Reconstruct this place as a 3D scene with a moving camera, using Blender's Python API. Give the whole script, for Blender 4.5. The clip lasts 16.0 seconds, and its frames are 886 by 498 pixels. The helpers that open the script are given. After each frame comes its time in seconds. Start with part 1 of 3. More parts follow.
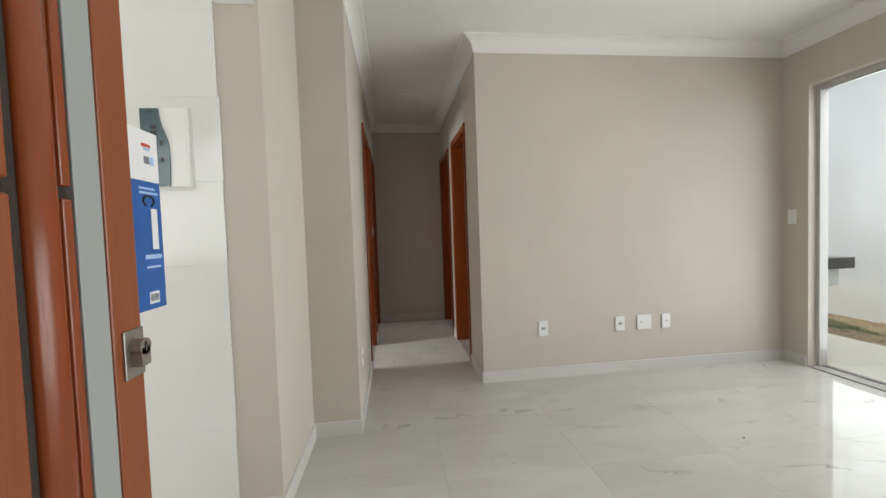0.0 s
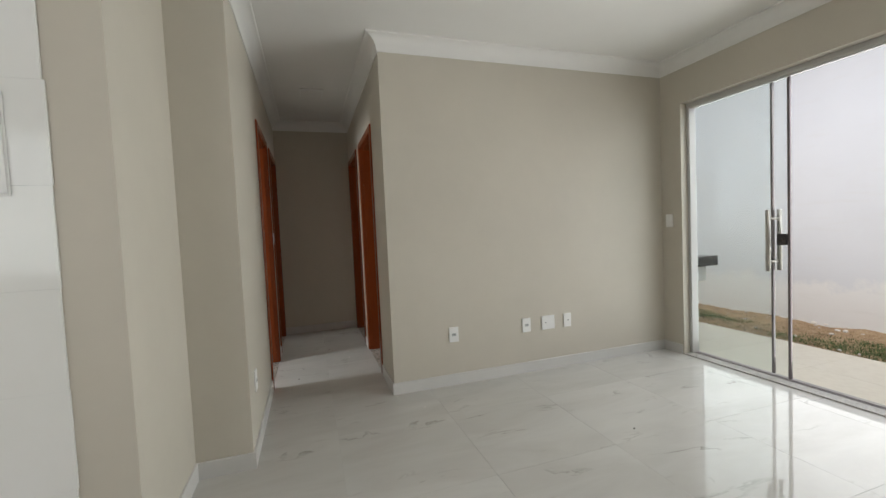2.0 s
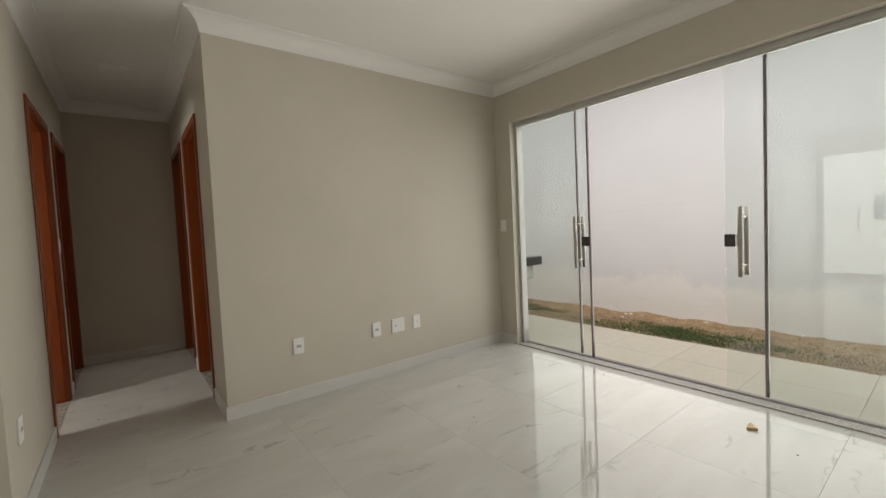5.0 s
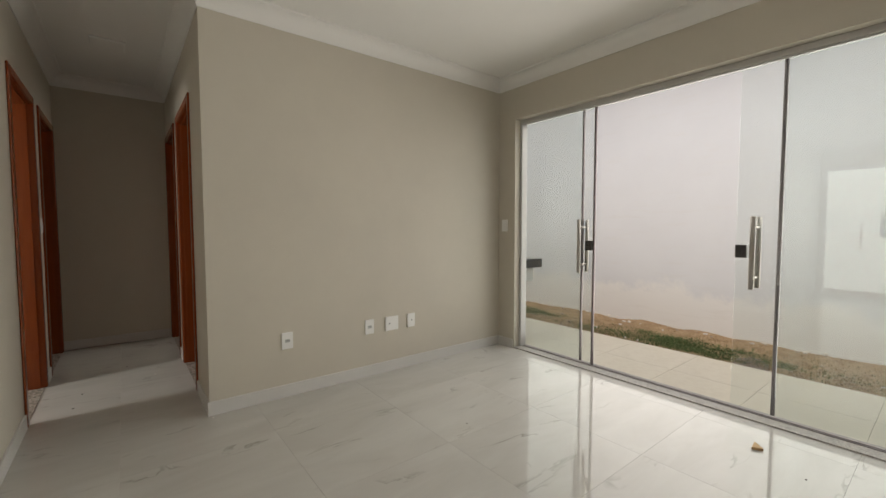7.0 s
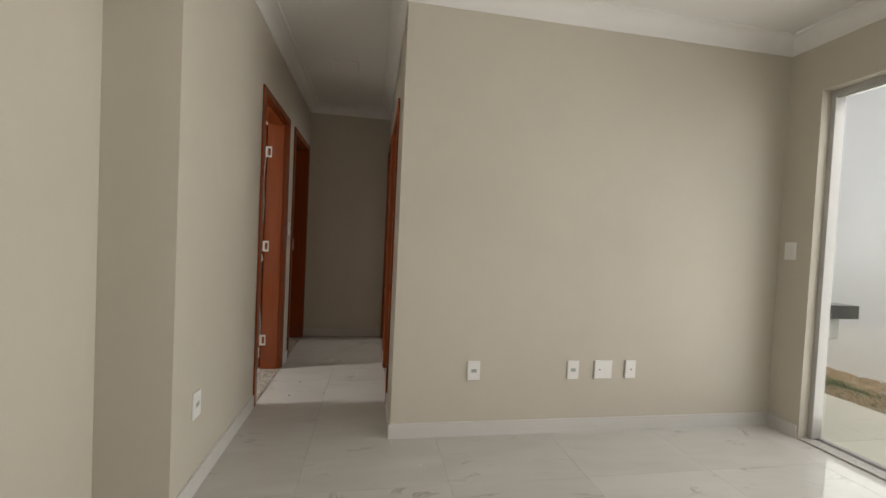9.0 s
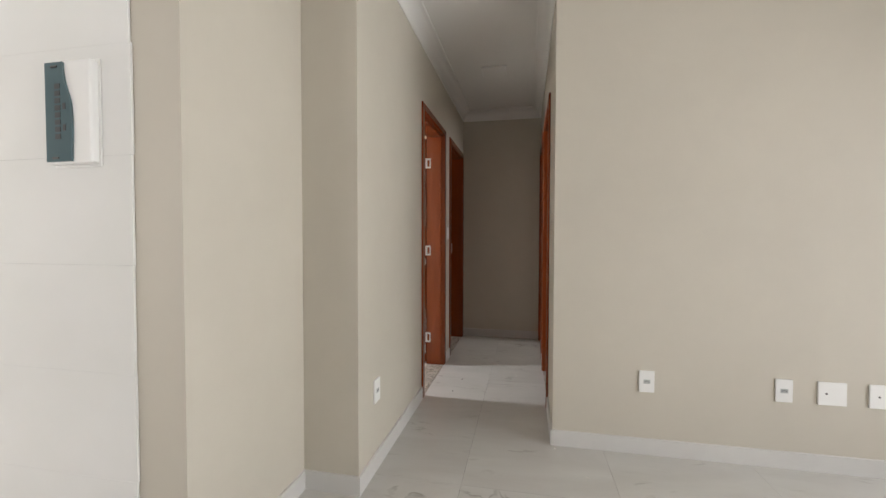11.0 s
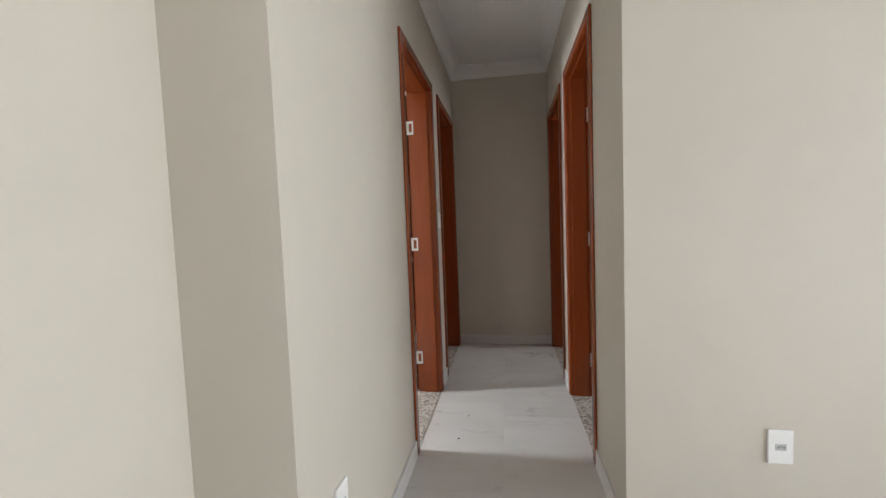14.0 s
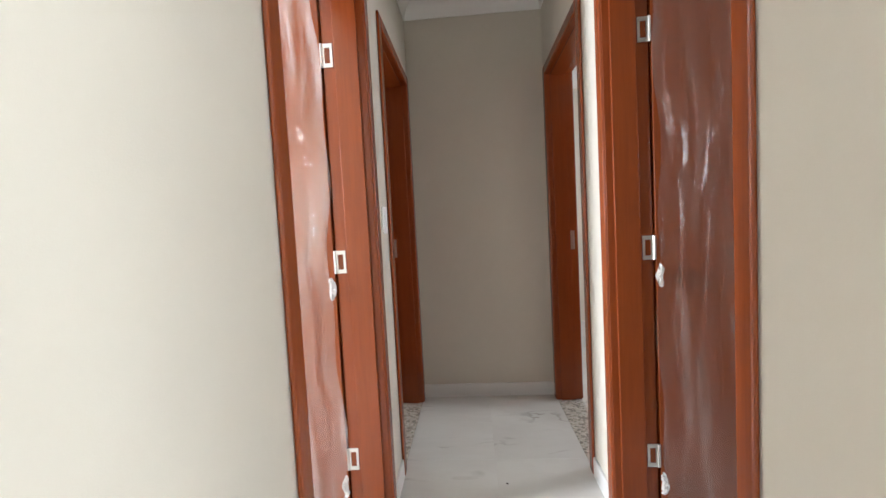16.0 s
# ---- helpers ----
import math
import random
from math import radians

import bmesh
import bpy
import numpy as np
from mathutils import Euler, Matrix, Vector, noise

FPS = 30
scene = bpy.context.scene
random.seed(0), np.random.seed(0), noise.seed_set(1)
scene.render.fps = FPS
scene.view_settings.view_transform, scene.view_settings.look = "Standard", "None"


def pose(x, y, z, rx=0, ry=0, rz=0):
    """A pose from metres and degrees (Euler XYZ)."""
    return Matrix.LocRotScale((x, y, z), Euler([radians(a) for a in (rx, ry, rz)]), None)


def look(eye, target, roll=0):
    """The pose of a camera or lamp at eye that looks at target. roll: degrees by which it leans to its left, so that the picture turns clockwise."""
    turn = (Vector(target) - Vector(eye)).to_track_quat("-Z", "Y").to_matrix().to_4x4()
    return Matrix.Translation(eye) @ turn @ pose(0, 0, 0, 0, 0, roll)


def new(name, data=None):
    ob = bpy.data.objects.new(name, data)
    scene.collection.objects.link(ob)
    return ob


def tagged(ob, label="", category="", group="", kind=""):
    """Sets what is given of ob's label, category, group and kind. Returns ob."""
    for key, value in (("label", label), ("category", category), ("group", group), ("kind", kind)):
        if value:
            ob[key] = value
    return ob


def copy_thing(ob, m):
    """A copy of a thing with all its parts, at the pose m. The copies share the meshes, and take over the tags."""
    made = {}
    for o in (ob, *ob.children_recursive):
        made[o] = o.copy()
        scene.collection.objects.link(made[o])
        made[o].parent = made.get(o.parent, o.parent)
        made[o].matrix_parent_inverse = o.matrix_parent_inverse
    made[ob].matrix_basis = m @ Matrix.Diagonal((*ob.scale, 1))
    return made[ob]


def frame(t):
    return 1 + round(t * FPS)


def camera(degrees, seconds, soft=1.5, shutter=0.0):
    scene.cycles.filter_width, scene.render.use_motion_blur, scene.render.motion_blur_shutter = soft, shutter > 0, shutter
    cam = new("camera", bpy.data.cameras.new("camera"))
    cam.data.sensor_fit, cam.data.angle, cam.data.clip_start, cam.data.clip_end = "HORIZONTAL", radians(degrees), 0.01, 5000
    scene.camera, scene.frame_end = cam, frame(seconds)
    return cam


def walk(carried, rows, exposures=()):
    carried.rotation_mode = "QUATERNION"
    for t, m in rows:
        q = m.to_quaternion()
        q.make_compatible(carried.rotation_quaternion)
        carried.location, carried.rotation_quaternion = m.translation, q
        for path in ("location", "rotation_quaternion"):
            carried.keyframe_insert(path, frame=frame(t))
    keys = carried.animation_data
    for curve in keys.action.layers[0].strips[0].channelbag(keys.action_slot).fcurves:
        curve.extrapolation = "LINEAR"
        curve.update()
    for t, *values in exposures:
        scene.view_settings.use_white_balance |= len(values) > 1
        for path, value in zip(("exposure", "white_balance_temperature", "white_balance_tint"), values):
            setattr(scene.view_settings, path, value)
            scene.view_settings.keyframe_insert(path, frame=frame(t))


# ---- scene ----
cam = camera(94.9, 16.0)
PATH = [
    (0, (0.174, 0.402, 1.198), (0.409, 2.387, 1.114), -2.0),
    (0.5, (0.194, 0.471, 1.213), (0.497, 2.446, 1.125), -2.2),
    (1, (0.223, 0.492, 1.228), (0.617, 2.45, 1.139), -2.6),
    (1.5, (0.249, 0.503, 1.214), (0.757, 2.436, 1.132), -2.7),
    (2, (0.274, 0.493, 1.231), (0.899, 2.39, 1.138), -2.6),
    (2.5, (0.291, 0.515, 1.217), (1.042, 2.367, 1.126), -2.5),
    (3, (0.306, 0.505, 1.227), (1.169, 2.307, 1.128), -2.6),
    (3.5, (0.343, 0.503, 1.225), (1.298, 2.257, 1.127), -2.6),
    (4, (0.336, 0.504, 1.21), (1.398, 2.197, 1.118), -2.5),
    (4.5, (0.368, 0.483, 1.214), (1.506, 2.125, 1.12), -2.6),
    (5, (0.372, 0.469, 1.214), (1.594, 2.049, 1.118), -2.7),
    (7.5, (0.473, 0.675, 1.195), (1.68, 2.266, 1.086), 1.0),
    (8, (0.552, 0.83, 1.178), (1.559, 2.556, 1.084), 1.2),
    (8.5, (0.668, 1.007, 1.183), (1.355, 2.883, 1.105), 2.0),
    (9, (0.684, 1.113, 1.202), (1.025, 3.083, 1.147), 2.7),
    (9.5, (0.724, 1.135, 1.17), (0.691, 3.135, 1.16), 2.6),
    (10, (0.714, 1.122, 1.183), (0.43, 3.101, 1.165), 2.4),
    (12.5, (0.568, 1.273, 1.185), (0.135, 3.222, 1.063), -0.7),
    (13, (0.522, 1.506, 1.182), (0.139, 3.465, 1.065), -1.3),
    (13.5, (0.495, 1.744, 1.202), (0.146, 3.709, 1.076), -1.9),
    (14, (0.431, 2.008, 1.202), (0.115, 3.978, 1.074), -2.2),
    (14.5, (0.38, 2.271, 1.197), (0.11, 4.249, 1.069), -2.6),
    (15, (0.385, 2.596, 1.182), (0.144, 4.577, 1.059), -2.9),
    (15.5, (0.343, 2.888, 1.177), (0.153, 4.875, 1.056), -2.9),
    (16, (0.309, 3.207, 1.18), (0.169, 5.199, 1.069), -3.0),
]
walk(cam, [(t, look(eye, target, roll)) for t, eye, target, roll in PATH],
     exposures=[(0.0, 0.10, 6600, 9), (1.5, -0.15, 6500, 9), (2.5, -0.33, 6700, 10), (5.0, -0.52, 7200, 11), (7.5, -0.55, 7250, 12), (8.5, -0.42, 7250, 13), (9.0, -0.18, 7100, 13), (9.5, 0.24, 6700, 14), (12.5, 0.14, 6650, 14), (14.5, 0.64, 6150, 12), (15.0, 0.80, 6100, 11), (15.5, 1.05, 6100, 10), (16.0, 1.48, 6150, 11)])

# ---- world, sun, area lamps for daylight in the openings, added fill lamps ----
world = bpy.data.worlds.new("overcast")
scene.world = world
world.use_nodes = True
wn = world.node_tree
sky = wn.nodes.new("ShaderNodeTexSky")
sky.sky_type = "NISHITA"
sky.sun_disc = False
sky.sun_elevation = radians(56)
sky.sun_rotation = radians(260)
sky.dust_density = 5.0
wn.links.new(sky.outputs[0], wn.nodes["Background"].inputs[0])
wn.nodes["Background"].inputs[1].default_value = 0.15

sun = new("sun", bpy.data.lights.new("sun", "SUN"))
sun.data.energy = 1.25
sun.data.angle = radians(26)
sun.data.color = (1.0, 0.995, 0.985)
sun.matrix_world = look((-2.6, 1.0, 12.5), (5.7, 2, 0))


def area_lamp(name, eye, target, width, height, watts, color=(0.97, 0.99, 1.0)):
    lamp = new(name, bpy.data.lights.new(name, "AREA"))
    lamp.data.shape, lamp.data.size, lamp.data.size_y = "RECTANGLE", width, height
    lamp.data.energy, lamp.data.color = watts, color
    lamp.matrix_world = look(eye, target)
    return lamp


area_lamp("entrance_daylight", (0.33, 0.06, 1.1), (0.33, 3, 1.1), 0.86, 2.0, 1)
area_lamp("kitchen_daylight", (-3.27, 1.53, 1.15), (0, 1.53, 1.15), 1.1, 2.1, 18)
# Added fill facing the kitchen tiles, set in an unseen window.
area_lamp("kitchen_tile_fill", (-1.5, 0.09, 1.55), (-1.5, 3, 1.5), 1.3, 1.0, 15)
area_lamp("bedroom_daylight_1", (-3.27, 4.06, 1.60), (0, 4.06, 1.0), 0.34, 1.1, 104, (0.92, 0.96, 1.0))
area_lamp("bedroom_daylight_2", (-3.27, 6.3, 1.55), (0, 6.3, 1.55), 1.0, 1.05, 14)
area_lamp("bathroom_daylight", (3.53, 4.25, 1.6), (0, 4.25, 1.6), 0.7, 0.8, 7)
# Added lamp hung above the patio; brightens its tiles and the boundary wall.
area_lamp("patio_fill", (4.05, 1.95, 3.0), (4.25, 1.95, 0.0), 3.8, 0.75, 50)
# Added fill just outside the glass, on top of sky and sun.
glass_lamp = area_lamp("glass_door_fill", (3.662, 1.27, 1.16), (0, 1.27, 1.16), 3.98, 2.08, 56)
glass_lamp.data.spread = radians(136)
area_lamp("bedroom_daylight_3", (3.53, 6.0, 1.55), (0, 6.0, 1.55), 1.1, 1.05, 22)


# ---- materials ----
def material(name, color=(0.8, 0.8, 0.8), rough=0.5, metal=0.0):
    m = bpy.data.materials.new(name)
    m.use_nodes = True
    b = m.node_tree.nodes["Principled BSDF"]
    b.inputs["Base Color"].default_value = (*color, 1)
    b.inputs["Roughness"].default_value = rough
    b.inputs["Metallic"].default_value = metal
    return m


class Nodes:
    """Short ways to wire up one material."""

    def __init__(self, m):
        self.tree = m.node_tree
        self.bsdf = self.tree.nodes["Principled BSDF"]

    def add(self, kind, **values):
        n = self.tree.nodes.new(kind)
        for key, value in values.items():
            n.inputs[key].default_value = value
        return n

    def link(self, a, b):
        self.tree.links.new(a, b)

    def coords(self, kind="Object", scale=(1, 1, 1), turn=(0, 0, 0)):
        c, mp = self.add("ShaderNodeTexCoord"), self.add("ShaderNodeMapping")
        mp.inputs["Scale"].default_value = scale
        mp.inputs["Rotation"].default_value = turn
        self.link(c.outputs[kind], mp.inputs["Vector"])
        return mp.outputs[0]

    def noise(self, vector, scale, detail=4.0, rough=0.55, distort=0.0):
        n = self.add("ShaderNodeTexNoise", Scale=scale, Detail=detail, Roughness=rough, Distortion=distort)
        self.link(vector, n.inputs["Vector"])
        return n.outputs["Fac"]

    def ramp(self, fac, *stops):
        r = self.add("ShaderNodeValToRGB")
        e = r.color_ramp.elements
        while len(e) < len(stops):
            e.new(0.5)
        for item, (pos, col) in zip(e, stops):
            item.position, item.color = pos, (*col, 1) if len(col) == 3 else col
        self.link(fac, r.inputs[0])
        return r.outputs[0]

    def mix(self, fac, a, b, blend="MIX"):
        n = self.tree.nodes.new("ShaderNodeMixRGB")
        n.blend_type = blend
        for sock, value in zip(n.inputs, (fac, a, b)):
            if isinstance(value, (int, float)):
                sock.default_value = value
            elif isinstance(value, tuple):
                sock.default_value = (*value, 1)
            else:
                self.link(value, sock)
        return n.outputs[0]

    def bump(self, height, strength, distance=0.002):
        n = self.add("ShaderNodeBump", Strength=strength, Distance=distance)
        self.link(height, n.inputs["Height"])
        self.link(n.outputs[0], self.bsdf.inputs["Normal"])

    def color(self, socket):
        self.link(socket, self.bsdf.inputs["Base Color"])

    def rough(self, socket):
        self.link(socket, self.bsdf.inputs["Roughness"])


def painted(name, color, spread=0.04, rough=0.6, grain=0.25):
    """Rolled wall paint: faint patches, roller grain."""
    m = material(name, color, rough)
    n = Nodes(m)
    v = n.coords()
    big = n.noise(v, 0.9, 3)
    lo = tuple(c * (1 - spread) for c in color)
    hi = tuple(min(1, c * (1 + spread)) for c in color)
    patch = n.ramp(n.noise(v, 11, 5, 0.65), (0.3, (1 - spread * 0.6,) * 3), (0.7, (1.0, 1.0, 1.0)))
    n.color(n.mix(1.0, n.ramp(big, (0.3, lo), (0.7, hi)), patch, "MULTIPLY"))
    n.bump(n.noise(v, 260, 3, 0.7), grain, 0.001)
    return m


GREIGE = painted("greige_wall_paint", (0.56, 0.522, 0.447))
WHITE = painted("white_ceiling_paint", (0.78, 0.775, 0.75), 0.02)


def marble():
    m = material("white_marble_porcelain", (0.8, 0.79, 0.77), 0.06)
    n = Nodes(m)
    c, info = n.add("ShaderNodeTexCoord"), n.add("ShaderNodeObjectInfo")
    off = n.add("ShaderNodeVectorMath")
    off.operation = "MULTIPLY_ADD"
    n.link(info.outputs["Random"], off.inputs[0])
    off.inputs[1].default_value = (37, 53, 11)
    n.link(c.outputs["Object"], off.inputs[2])
    mp = n.add("ShaderNodeMapping")
    mp.inputs["Rotation"].default_value = (0, 0, radians(38))
    mp.inputs["Scale"].default_value = (1.0, 3.2, 1)
    n.link(off.outputs[0], mp.inputs["Vector"])
    v = mp.outputs[0]
    cloud = n.ramp(n.noise(v, 1.3, 5, 0.6, 0.6), (0.35, (0.53, 0.515, 0.485)), (0.65, (0.59, 0.58, 0.55)))
    line = n.ramp(n.noise(v, 1.5, 4, 0.55, 0.7), (0.470, (0, 0, 0)), (0.5, (0.75, 0.75, 0.75)), (0.512, (0, 0, 0)))
    mask = n.ramp(n.noise(v, 2.3, 2, 0.5), (0.55, (0, 0, 0)), (0.70, (0.95, 0.95, 0.95)))
    wide = n.ramp(n.noise(v, 1.1, 4, 0.55, 1.0), (0.44, (0, 0, 0)), (0.5, (0.16, 0.16, 0.16)), (0.56, (0, 0, 0)))
    veined = n.mix(wide, cloud, (0.55, 0.545, 0.53))
    n.color(n.mix(n.mix(1.0, line, mask, "MULTIPLY"), veined, (0.26, 0.24, 0.21)))
    n.bsdf.inputs["IOR"].default_value = 1.44
    n.rough(n.ramp(n.noise(v, 6, 3), (0.3, (0.006, 0.006, 0.006)), (0.75, (0.02, 0.02, 0.02))))
    return m


MARBLE = marble()
SKIRT = painted("white_porcelain_skirting", (0.62, 0.61, 0.59), 0.05, 0.38, 0.05)


def wood(name, dark, light, rough=0.32):
    m = material(name, light, rough)
    n = Nodes(m)
    v = n.coords("Object", (30, 30, 1.3))
    grain = n.noise(v, 2.4, 6, 0.65, 0.8)
    fine = n.noise(n.coords("Object", (160, 160, 4)), 2, 3)
    col = n.ramp(grain, (0.3, dark), (0.7, light))
    n.color(n.mix(0.12, col, n.ramp(fine, (0.35, tuple(c * 0.7 for c in dark)), (0.65, light))))
    n.rough(n.ramp(grain, (0.3, (rough,) * 3), (0.8, (rough + 0.05,) * 3)))
    n.bump(fine, 0.03, 0.0004)
    return m


WOOD = wood("red_brown_varnished_wood", (0.205, 0.041, 0.0085), (0.25, 0.051, 0.0105), 0.22)
WOOD_IN = wood("orange_brown_varnished_wood", (0.215, 0.052, 0.013), (0.275, 0.070, 0.018))
PINE = wood("raw_pine", (0.45, 0.28, 0.13), (0.62, 0.43, 0.23), 0.7)


def speckled(name, base, spots, rough, scale):
    m = material(name, base, rough)
    n = Nodes(m)
    v = n.coords()
    vor = n.add("ShaderNodeTexVoronoi", Scale=scale)
    n.link(v, vor.inputs["Vector"])
    sep = n.add("ShaderNodeSeparateColor")
    n.link(vor.outputs["Color"], sep.inputs[0])
    stops = [(0.0, base)] + [(0.35 + 0.6 * i / len(spots), s) for i, s in enumerate(spots)]
    col = n.ramp(sep.outputs[0], *stops)
    n.bsdf.inputs["Specular IOR Level"].default_value = 0.3
    n.color(n.mix(n.ramp(n.noise(v, scale * 0.12, 3), (0.4, (0, 0, 0)), (0.7, (0.5, 0.5, 0.5))), col, spots[0]))
    return m


GRANITE = speckled("grey_speckled_granite", (0.50, 0.48, 0.43), [(0.40, 0.37, 0.32), (0.58, 0.54, 0.47), (0.22, 0.20, 0.18)], 0.18, 75)
LIGHT_STONE = speckled("light_grey_granite", (0.47, 0.455, 0.43), [(0.38, 0.365, 0.34), (0.56, 0.54, 0.51)], 0.2, 160)
BLACK_STONE = speckled("black_granite", (0.012, 0.012, 0.014), [(0.02, 0.02, 0.022), (0.035, 0.035, 0.035)], 0.12, 300)


def kitchen_glaze():
    m = material("white_glazed_wall_tile", (0.78, 0.785, 0.76), 0.12)
    n = Nodes(m)
    v = n.coords()
    n.color(n.ramp(n.noise(v, 2.2, 4), (0.3, (0.755, 0.76, 0.73)), (0.7, (0.80, 0.80, 0.785))))
    n.bump(n.noise(v, 9, 2), 0.06, 0.004)
    return m


GLAZE = kitchen_glaze()
GROUT = painted("pale_grout", (0.54, 0.53, 0.50), 0.08, 0.9)


def patio_stone():
    m = material("cream_patio_tile", (0.66, 0.60, 0.48), 0.4)
    n = Nodes(m)
    v = n.coords("Generated", (2, 2, 2))
    info = n.add("ShaderNodeObjectInfo")
    tint = n.ramp(info.outputs["Random"], (0, (0.76, 0.70, 0.575)), (1, (0.80, 0.74, 0.615)))
    dirt = n.ramp(n.noise(v, 3, 5, 0.7), (0.45, (0, 0, 0)), (0.8, (0.35, 0.35, 0.35)))
    n.color(n.mix(dirt, tint, (0.52, 0.44, 0.32)))
    n.bump(n.noise(v, 60, 3), 0.1, 0.001)
    return m


PATIO = patio_stone()


def soil():
    m = material("dry_reddish_soil", (0.3, 0.2, 0.11), 0.95)
    n = Nodes(m)
    v = n.coords()
    col = n.ramp(n.noise(v, 7, 8, 0.75), (0.3, (0.20, 0.125, 0.07)), (0.5, (0.36, 0.245, 0.14)), (0.72, (0.50, 0.38, 0.24)))
    n.color(n.mix(n.ramp(n.noise(v, 45, 3), (0.62, (0, 0, 0)), (0.7, (0.7, 0.7, 0.7))), col, (0.48, 0.40, 0.28)))
    n.bump(n.noise(v, 38, 6, 0.8), 0.9, 0.02)
    return m


SOIL = soil()


def blades(name, lo, hi):
    m = material(name, hi, 0.7)
    n = Nodes(m)
    g = n.add("ShaderNodeNewGeometry")
    n.color(n.ramp(g.outputs["Random Per Island"], (0, lo), (1, hi)))
    return m


GRASS = blades("patchy_green_grass", (0.05, 0.09, 0.025), (0.14, 0.19, 0.06))
STRAW = blades("dry_straw_grass", (0.22, 0.15, 0.07), (0.42, 0.31, 0.17))
RUBBLE = blades("pale_rubble", (0.35, 0.3, 0.25), (0.75, 0.72, 0.68))


def boundary_paint():
    m = material("stained_white_boundary_wall", (0.7, 0.69, 0.69), 0.85)
    n = Nodes(m)
    v = n.coords()
    base = n.ramp(n.noise(v, 0.7, 4), (0.3, (0.61, 0.63, 0.68)), (0.7, (0.665, 0.685, 0.735)))
    low = n.add("ShaderNodeSeparateXYZ")
    n.link(n.coords(), low.inputs[0])
    h = n.add("ShaderNodeMath")
    h.operation = "MULTIPLY_ADD"
    n.link(n.noise(v, 2.2, 6, 0.7), h.inputs[0])
    h.inputs[1].default_value = -0.75
    n.link(low.outputs[2], h.inputs[2])
    splash = n.ramp(h.outputs[0], (0.0, (0.6, 0.6, 0.6)), (0.12, (0, 0, 0)))
    streak = n.ramp(n.noise(n.coords("Object", (1, 2.0, 14)), 1.2, 4), (0.55, (0, 0, 0)), (0.75, (0.25, 0.25, 0.25)))
    n.color(n.mix(streak, n.mix(splash, base, (0.80, 0.79, 0.78)), (0.60, 0.59, 0.585)))
    n.bump(n.noise(v, 90, 4), 0.05, 0.001)
    return m


BOUNDARY = boundary_paint()


def brushed(name, color, rough):
    m = material(name, color, rough, 1.0)
    n = Nodes(m)
    n.rough(n.ramp(n.noise(n.coords("Object", (90, 90, 2)), 3, 3), (0.3, (rough * 0.8,) * 3), (0.7, (rough * 1.3,) * 3)))
    return m


STEEL = brushed("brushed_stainless_steel", (0.40, 0.375, 0.34), 0.34)
ALU = painted("light_grey_coated_aluminium", (0.50, 0.50, 0.485), 0.03, 0.35, 0.05)
BRONZE = brushed("dark_anodised_aluminium", (0.20, 0.175, 0.18), 0.4)
ZINC = brushed("zinc_plated_steel", (0.72, 0.71, 0.68), 0.35)
INLAY = painted("matt_grey_aluminium_inlay", (0.33, 0.35, 0.335), 0.05, 0.4, 0.05)
DARK = material("dark_grey_lock_plastic", (0.045, 0.042, 0.042), 0.35)
# Near-black: painted shade in the entrance door's grooves, also dark crumbs.
GAP_SHADE_AND_CRUMB = material("dark_gap_shade_and_crumb", (0.03, 0.02, 0.015), 0.8)
PLASTIC = material("white_glossy_plastic", (0.82, 0.82, 0.80), 0.28)
PLASTIC_GREY = material("light_grey_plastic", (0.45, 0.47, 0.46), 0.35)
SMOKED = material("smoked_blue_green_plastic", (0.085, 0.135, 0.15), 0.12)
BREAKER = material("dark_breaker_plastic", (0.02, 0.025, 0.03), 0.4)
CARD_WHITE = painted("white_printed_card", (0.78, 0.78, 0.79), 0.02, 0.4)
CARD_BLUE = painted("blue_printed_card", (0.012, 0.10, 0.36), 0.05, 0.35)
CARD_NAVY = painted("navy_printed_card", (0.008, 0.03, 0.13), 0.05, 0.35)
INK = material("grey_print", (0.16, 0.17, 0.2), 0.5)
INK_RED = material("red_print", (0.5, 0.06, 0.05), 0.5)
INK_PALE = material("pale_blue_print", (0.35, 0.5, 0.75), 0.5)
CONCRETE = painted("white_painted_concrete", (0.7, 0.7, 0.69), 0.06, 0.8, 0.6)


